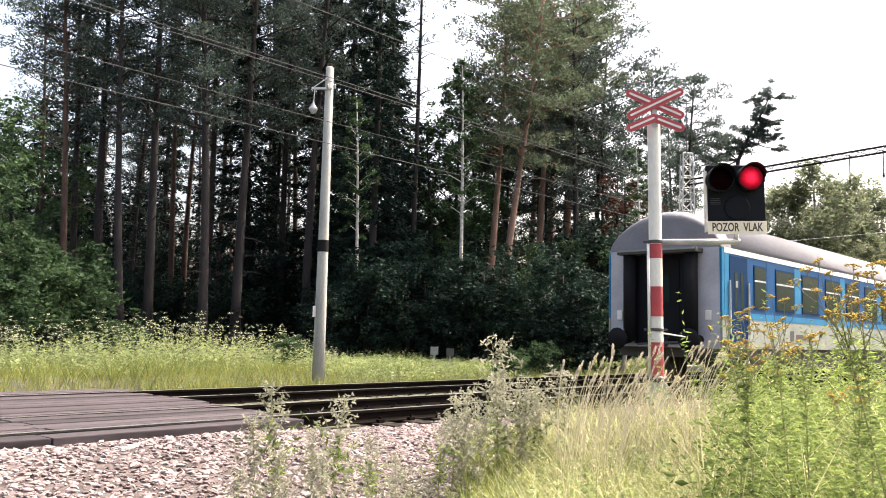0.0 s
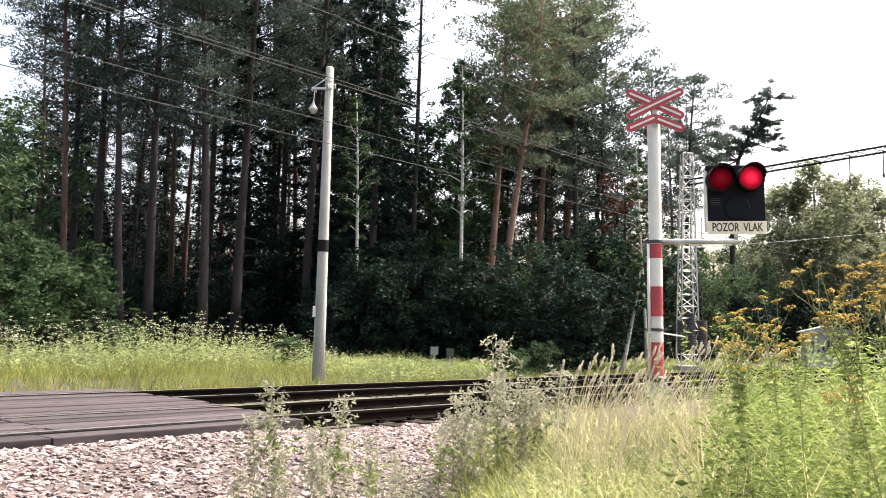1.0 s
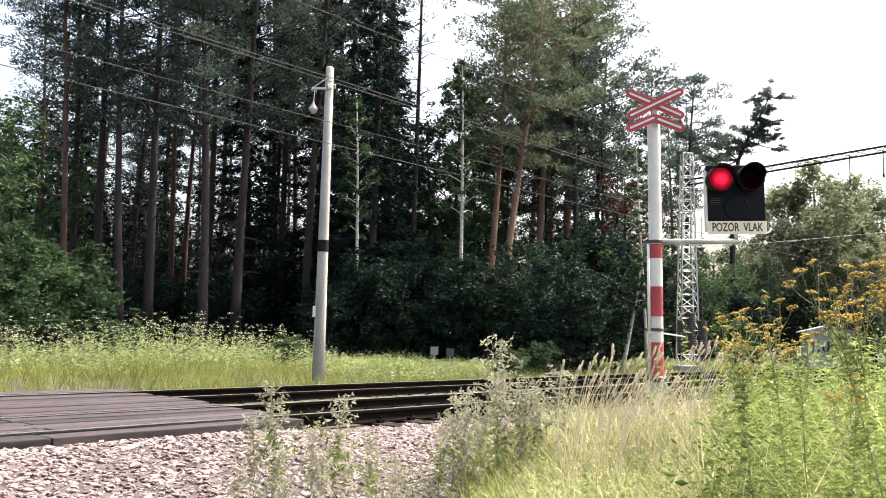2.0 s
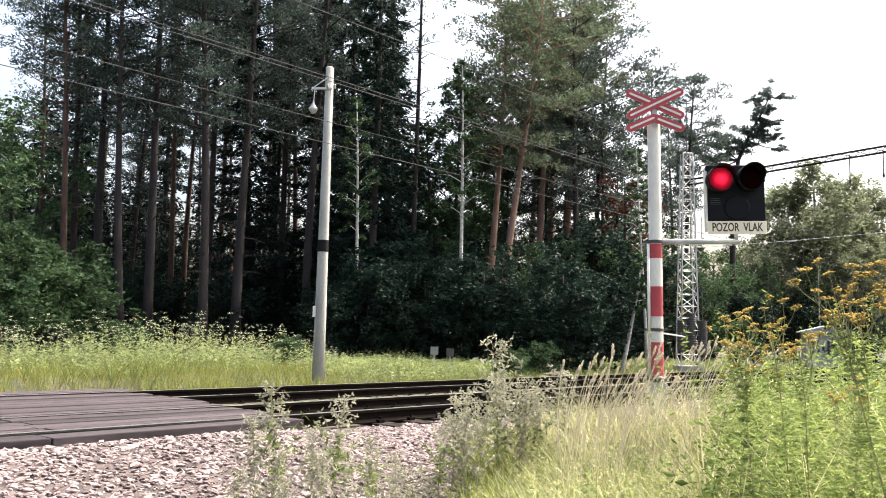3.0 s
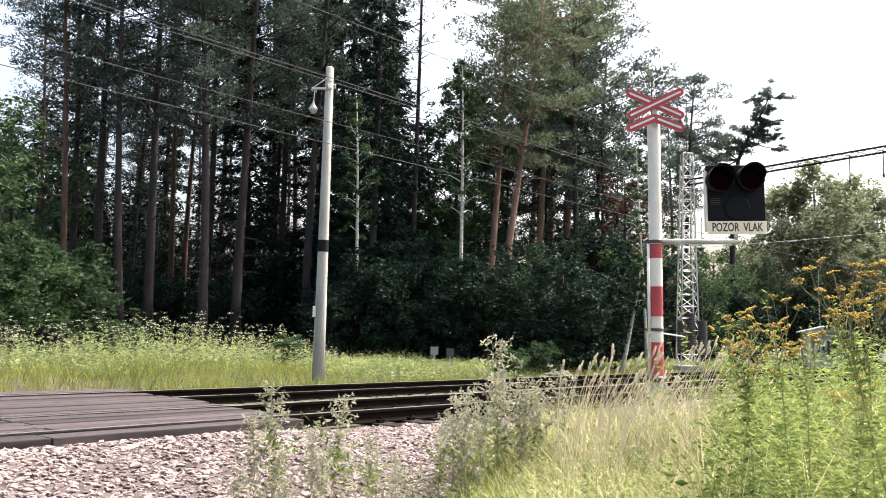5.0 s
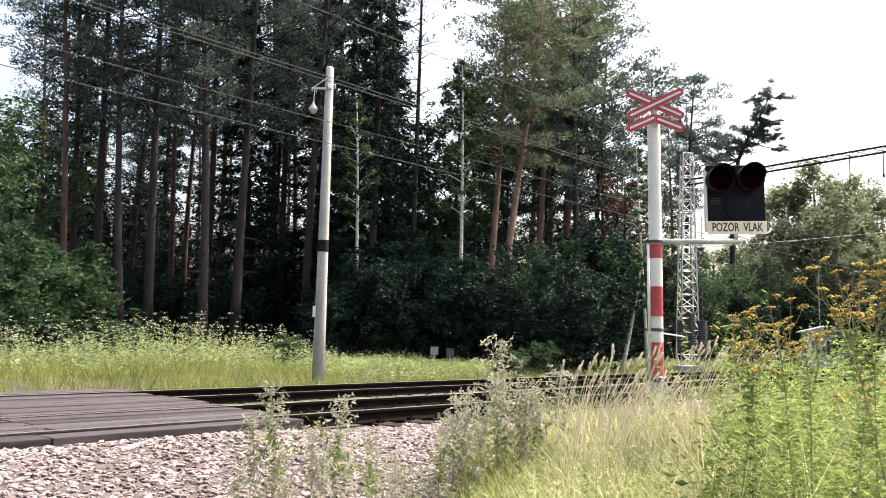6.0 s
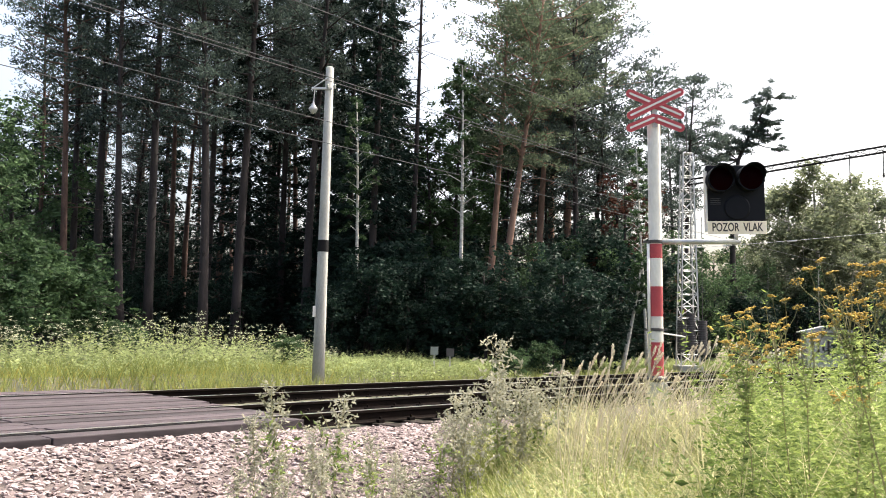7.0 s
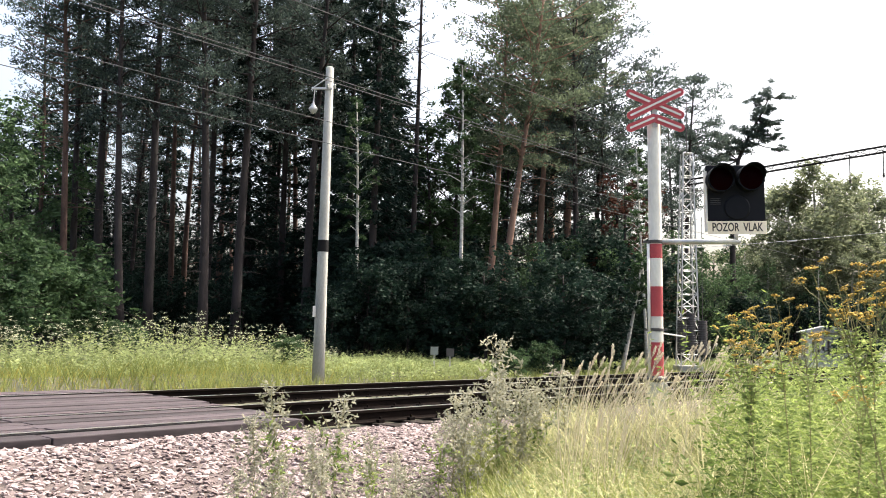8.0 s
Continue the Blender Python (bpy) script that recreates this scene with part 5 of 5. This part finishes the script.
def build_mugwort():
    """Grey-green feathery weeds along the edge of the ballast: (x, y, height)."""
    spots = [(-1.40, 7.4, 0.80), (-1.52, 7.2, 0.62), (-1.1, 7.5, 0.5), (-0.92, 7.6, 0.72), (0.12, 8.6, 0.72), (0.28, 8.9, 0.75), (0.55, 9.0, 0.85), (0.66, 9.3, 0.8), (0.9, 9.2, 0.78),
             (0.02, 8.2, 0.6), (0.4, 8.3, 0.65), (1.1, 9.3, 0.8), (-0.6, 7.8, 0.45), (-1.25, 6.6, 0.5), (-0.85, 6.7, 0.48), (-1.5, 6.4, 0.4), (0.75, 9.7, 1.15), (1.35, 9.0, 0.85), (-1.05, 6.0, 0.4), (0.2, 8.4, 0.62), (0.8, 8.9, 0.7), (1.0, 9.0, 0.7), (-0.3, 7.4, 0.35), (-0.2, 6.6, 0.35)]
    kinds = [leafy_plant("mugwort", 40 + i, 1.0, M_MUGWORT if i else M_TANSY_LEAF, 22, "grey-green feathery weed at the ballast's edge", M_MUGWORT, "weed") for i in range(3)]
    used = [False] * 3
    rng = random.Random(5)
    for i, (x, y, h) in enumerate(spots):
        k = i % 3
        z = on_ground(x, y, 0.03)
        need = (h + 0.25) * 1.12
        m = pose(x, y, z, rng.uniform(-4, 4), rng.uniform(-6, 6), rng.uniform(0, 360))
        if not used[k]:
            used[k] = True
            kinds[k].matrix_world = m
            kinds[k].scale = (need, need, need)
        else:
            copy_thing(kinds[k], m).scale = (need, need, need)


build_mugwort()


def build_seed_grass(seed, h):
    """A tall dry grass stem with a pale seed head."""
    rng = random.Random(seed)
    g = np.random.default_rng(seed)
    root = new("seed_grass")
    tagged(root, "tall dry grass stem with a pale seed head", "grass", group="seeding grass stems")
    bm = bmesh.new()
    lean = rng.uniform(0.08, 0.34)
    pts = [Vector((lean * h * t ** 3, 0, h * t * (1 - 0.06 * t * lean))) for t in (0, 0.35, 0.7, 0.9, 1)]
    limb(bm, pts, [0.0028, 0.0025, 0.002, 0.0015, 0.001], 5)
    part("stem", bm, M_SEED, root)
    n = 90
    t = g.uniform(0.86, 1.0, n)
    c = np.array([point_on(pts, float(a))[:] for a in t])
    way = unit(random_ways(g, n) * 0.6 + np.array([lean, 0, 0.9]))
    side = unit(np.cross(way, random_ways(g, n)))
    v, f = leaf_arrays(c + g.normal(0, 0.0025, (n, 3)), way, side, g.uniform(0.012, 0.026, n), g.uniform(0.0025, 0.005, n))
    mesh_part("seed_head", v.tolist(), f, M_SEED, root)
    return root


def place_seed_grass():
    rng = random.Random(8)
    kinds = [build_seed_grass(60 + i, 1.0) for i in range(4)]
    used = [False] * 4
    for i in range(170):
        d = rng.uniform(6.5, 9.6)
        b = rng.uniform(0.14, 0.325)
        x, y = b * d, d
        k = rng.randrange(4)
        h = rng.uniform(0.85, 1.45)
        m = pose(x, y, on_ground(x, y, 0.03), rng.uniform(-8, 8), rng.uniform(-10, 12), rng.uniform(-60, 60))
        if not used[k]:
            used[k] = True
            kinds[k].matrix_world = m
            kinds[k].scale = (h, h, h)
        else:
            copy_thing(kinds[k], m).scale = (h, h, h)


place_seed_grass()

SWAYING = []


def build_edge_plant():
    """A leafy weed close by, of which only the side reaches into view."""
    p = leafy_plant("leafy_weed", 91, 1.0, M_TANSY_LEAF, 26, "tall leafy weed close to the path", M_TANSY_LEAF, "leafy weed", 0.004, 0.2, 0.035, 40)
    m = pose(-1.86, 3.1, on_ground(-1.86, 3.1, 0.04), 0, -1, 40)
    p.matrix_world = m
    p.scale = (1.78, 1.78, 1.78)
    SWAYING.append((p, m, 0.2))


build_edge_plant()


def build_tansy(seed, h):
    """A tansy: branching stalk, feathery leaves, flat clusters of yellow buttons."""
    rng = random.Random(seed)
    g = np.random.default_rng(seed)
    root = new("tansy_plant")
    tagged(root, "tall tansy with flat clusters of ochre-yellow flowers", "wild flower", group="tansy plants on the bank")
    lean = rng.uniform(-0.06, 0.06)
    pts = [Vector((lean * h * t * t, 0.04 * math.sin(5 * t), h * t)) for t in (0, 0.25, 0.5, 0.75, 0.9)]
    bm = bmesh.new()
    limb(bm, pts, [0.0026, 0.0024, 0.002, 0.0016, 0.0012], 6)
    heads = []
    for i in range(10):
        t = 0.70 + 0.29 * i / 10
        p = point_on(pts, min(1, t))
        a = i * 2.4 + rng.uniform(-0.5, 0.5)
        reach = rng.uniform(0.015, 0.085)
        q = Vector((p.x + math.cos(a) * reach, p.y + math.sin(a) * reach, h * rng.uniform(0.90, 1.01) - reach * 0.3))
        bow = p.lerp(q, 0.55) + Vector((math.cos(a), math.sin(a), 0)) * 0.014
        limb(bm, [p, bow, q], [0.0013, 0.0011, 0.0009], 5)
        heads.append(q)
        if i % 2:
            q = q + Vector((rng.gauss(0, 0.022), rng.gauss(0, 0.022), rng.uniform(-0.03, -0.008)))
            limb(bm, [bow, bow.lerp(q, 0.6) + Vector((0, 0, -0.006)), q], [0.001, 0.0009, 0.0008], 4)
            heads.append(q)
    stems = bm
    for q in heads:
        bm = bmesh.new()
        wide, tip_x, tip_y = rng.uniform(0.009, 0.018), rng.gauss(0, 0.3), rng.gauss(0, 0.3)
        for k in range(rng.randint(16, 34)):
            r = wide * math.sqrt(rng.random())
            a = rng.uniform(0, 6.28)
            c = q + Vector((r * math.cos(a), r * math.sin(a), 0.006 + rng.uniform(-0.002, 0.002) - r * 0.3 + r * (tip_x * math.cos(a) + tip_y * math.sin(a))))
            bmesh.ops.create_uvsphere(bm, u_segments=6, v_segments=4, radius=rng.uniform(0.0021, 0.0031), matrix=Matrix.Translation(c) @ Matrix.Diagonal((1, 1, 0.65, 1)))
            if k % 3 == 0:
                limb(stems, [q - Vector((0, 0, 0.010)), c], [0.0004, 0.0003], 3)
        part("flower_head", bm, M_TANSY, root, "ochre-yellow flower cluster")
    part("stalk", stems, M_STALK, root)
    n = 56
    cs, ws, ss = [], [], []
    for i in range(n):
        t = 0.10 + 0.80 * i / n
        p = point_on(pts, t)
        a = i * 2.4
        d = Vector((math.cos(a), math.sin(a), rng.uniform(-0.2, 0.9)))
        reach = (0.085 - 0.055 * t) * rng.uniform(0.7, 1.25)
        for k in range(10):
            u = (k + 1) / 10
            for sg in (-1, 1):
                side = Vector((-d.y, d.x, 0)) * sg
                cs.append((p + d * reach * u + side * 0.008 * (1.3 - u) + Vector((0, 0, -0.03 * u * u)))[:])
                ws.append((d * 0.6 + side)[:])
                ss.append(0.020 * (1.25 - u) * rng.uniform(0.6, 1.3))
    cs, ws, ss = np.array(cs), unit(np.array(ws)), np.array(ss)
    side = unit(np.cross(ws, random_ways(g, len(ws)) + np.array([0, 0, 0.3])))
    v, f = leaf_arrays(cs, ws, side, ss, ss * 0.35)
    tagged(mesh_part("foliage", v.tolist(), f, M_TANSY_LEAF, root), kind="stuff")
    return root


def place_tansy():
    rng = random.Random(9)
    kinds = [build_tansy(70 + i, 1.0) for i in range(3)]
    used = [False] * 3
    # where the top stands: x, y, height over the rails; and the lean in degrees
    spots = [(1.53, 4.4, 1.18, -6), (1.63, 4.4, 1.23, -9), (1.67, 4.2, 1.16, -9), (1.50, 4.5, 1.02, -4), (1.69, 3.9, 1.37, -14), (1.79, 3.9, 1.31, -12), (1.86, 3.8, 1.38, -10), (1.91, 3.7, 1.38, -8), (1.87, 4.0, 0.90, -4)]
    for i, (tx, y, top, lean) in enumerate(spots):
        z = float(height(tx, y)) - 0.04
        x = tx - (top - z) * math.tan(radians(lean))
        z = on_ground(x, y, 0.04)
        h = (top - z) / math.cos(radians(lean))
        k = i % 3
        m = pose(x, y, z, rng.uniform(-4, 4), lean, 0) @ pose(0, 0, 0, 0, 0, rng.uniform(0, 360))
        if not used[k]:
            used[k] = True
            t = kinds[k]
            t.matrix_world = m
        else:
            t = copy_thing(kinds[k], m)
        t.scale = (h, h, h)
        SWAYING.append((t, m, rng.uniform(0, 0.15)))


place_tansy()


# ---- hut by the line ----
def build_hut():
    root = new("relay_hut")
    root.matrix_world = pose(22.3, 50.0, -0.35, 0, 0, -14)
    tagged(root, "small white trackside hut with dark scrawls", "hut")
    part("wall", boxes((-1.2, 1.2, -1.0, 1.0, -0.6, 2.05), bevel=0.02), M_WHITE, root, "pale painted walls")
    part("roof", extrude_outline([(-1.4, 2.06), (1.4, 2.06), (1.4, 2.14), (0.0, 2.5), (-1.4, 2.14)], -1.25, 1.25), M_GALV, root, "pale flat-pitched roof")
    rng = random.Random(3)
    for i in range(7):
        x = -0.9 + i * 0.27
        part("scrawl", boxes((x, x + 0.12, -1.006, -1.001, 1.0 + rng.uniform(-0.2, 0.2), 1.5 + rng.uniform(-0.1, 0.2))), M_INK, root)


build_hut()


def build_marker(x, y, label, mt):
    root = new("trackside_marker")
    root.matrix_world = pose(x, y, on_ground(x, y, 0.05), 0, 0, 0)
    tagged(root, label, "marker post", group="markers at the wood's edge")
    part("plate", boxes((-0.12, 0.12, -0.02, 0.02, 0.50, 0.75), bevel=0.005), mt, root)
    part("stake", boxes((-0.03, 0.03, 0.02, 0.07, -0.1, 0.72)), M_CONCRETE, root)


def build_cover():
    root = new("cable_cover")
    root.matrix_world = TRACK @ pose(23.2, 6.3, -0.26, 2, -3, 8)
    tagged(root, "pale concrete cable cover beside the track", "cable cover")
    part("trough", boxes((-0.55, 0.55, -0.3, 0.3, 0.0, 0.14), bevel=0.015), M_CONCRETE, root)
    part("lid", boxes((-0.5, 0.5, -0.26, 0.26, 0.144, 0.2), bevel=0.01), M_BED, root, "loose grey lid")


build_cover()
build_marker(-0.2, 27.0, "small pale marker plate on a short post", M_COACH_WHITE)
build_marker(0.3, 27.3, "small brown marker plate on a short post", M_DARK_IRON)


# ---- what moves ----
def motions():
    # the coach runs off along the nearer track at a steady speed
    speed = 37.9
    times = [0.0, 1 / 30, 0.1, 0.2, 0.3, 0.4, 0.5, 0.7, 1.0, 2.0, 3.0, 4.0, 5.0, 6.0, 7.0, 8.0]
    walk(COACH, [(t, TRACK @ pose(18.14 + speed * t, 0, 0)) for t in times])
    # lamps: the burners come forward as they light up and sink into their sockets as they fade
    left = [(0, 0.2), (0.1, 0.3), (0.2, 0.8), (0.4, 1), (0.8, 1), (0.9, 0.7), (1.0, 0.4), (1.2, 0.2), (1.3, 0.2), (1.4, 0.45), (1.5, 0.9), (1.7, 1), (2.0, 1), (2.2, 0.4), (2.4, 0.2), (2.55, 0.2), (2.7, 0.7), (2.8, 0.9), (3.0, 1), (3.3, 1), (3.4, 0.8), (3.5, 0.4), (3.6, 0.1), (3.8, 0.06), (4.2, 0.01), (4.5, 0), (8, 0)]
    right = [(0, 1), (0.2, 0.8), (0.3, 0.5), (0.4, 0.3), (0.6, 0.2), (0.8, 0.2), (0.9, 0.55), (1.0, 0.95), (1.1, 1), (1.4, 1), (1.5, 0.7), (1.6, 0.35), (1.8, 0.15), (2.0, 0.2), (2.2, 1), (2.6, 1), (2.75, 0.5), (2.9, 0.35), (3.1, 0.14), (3.3, 0.16), (3.4, 0.9), (3.5, 1), (3.6, 0.75), (3.7, 0.4), (3.8, 0.09), (4.0, 0.06), (4.2, 0.03), (4.5, 0), (8, 0)]
    for (lamp, sx, cz), rows in zip(LAMP_TURNS, (left, right)):
        depth = lambda k: float(np.interp(k, [0, 0.1, 0.2, 0.35, 0.5, 0.75, 1], [0.0, -0.0193, -0.0210, -0.0224, -0.0255, -0.038, -0.084]))
        walk(lamp, [(t, pose(sx, depth(k), cz)) for t, k in rows])
    # tansies sway in the wind
    sway = [(0, 0.0), (0.5, -0.5), (1.0, -0.9), (1.5, -0.4), (2.2, -0.6), (3.0, -0.2), (3.5, -0.8), (4.5, -0.2), (5.2, 0.3), (6.0, 0.9), (6.5, 1.2), (7.0, 0.0), (7.5, 0.4), (8.0, 0.8)]
    for thing, m, late in SWAYING:
        walk(thing, [(t, Matrix.Translation(m.translation) @ pose(0, 0, 0, 0, 1.4 * a + late * 4 * math.sin(3 * t), 0) @ m.to_3x3().to_4x4()) for t, a in sway])


motions()
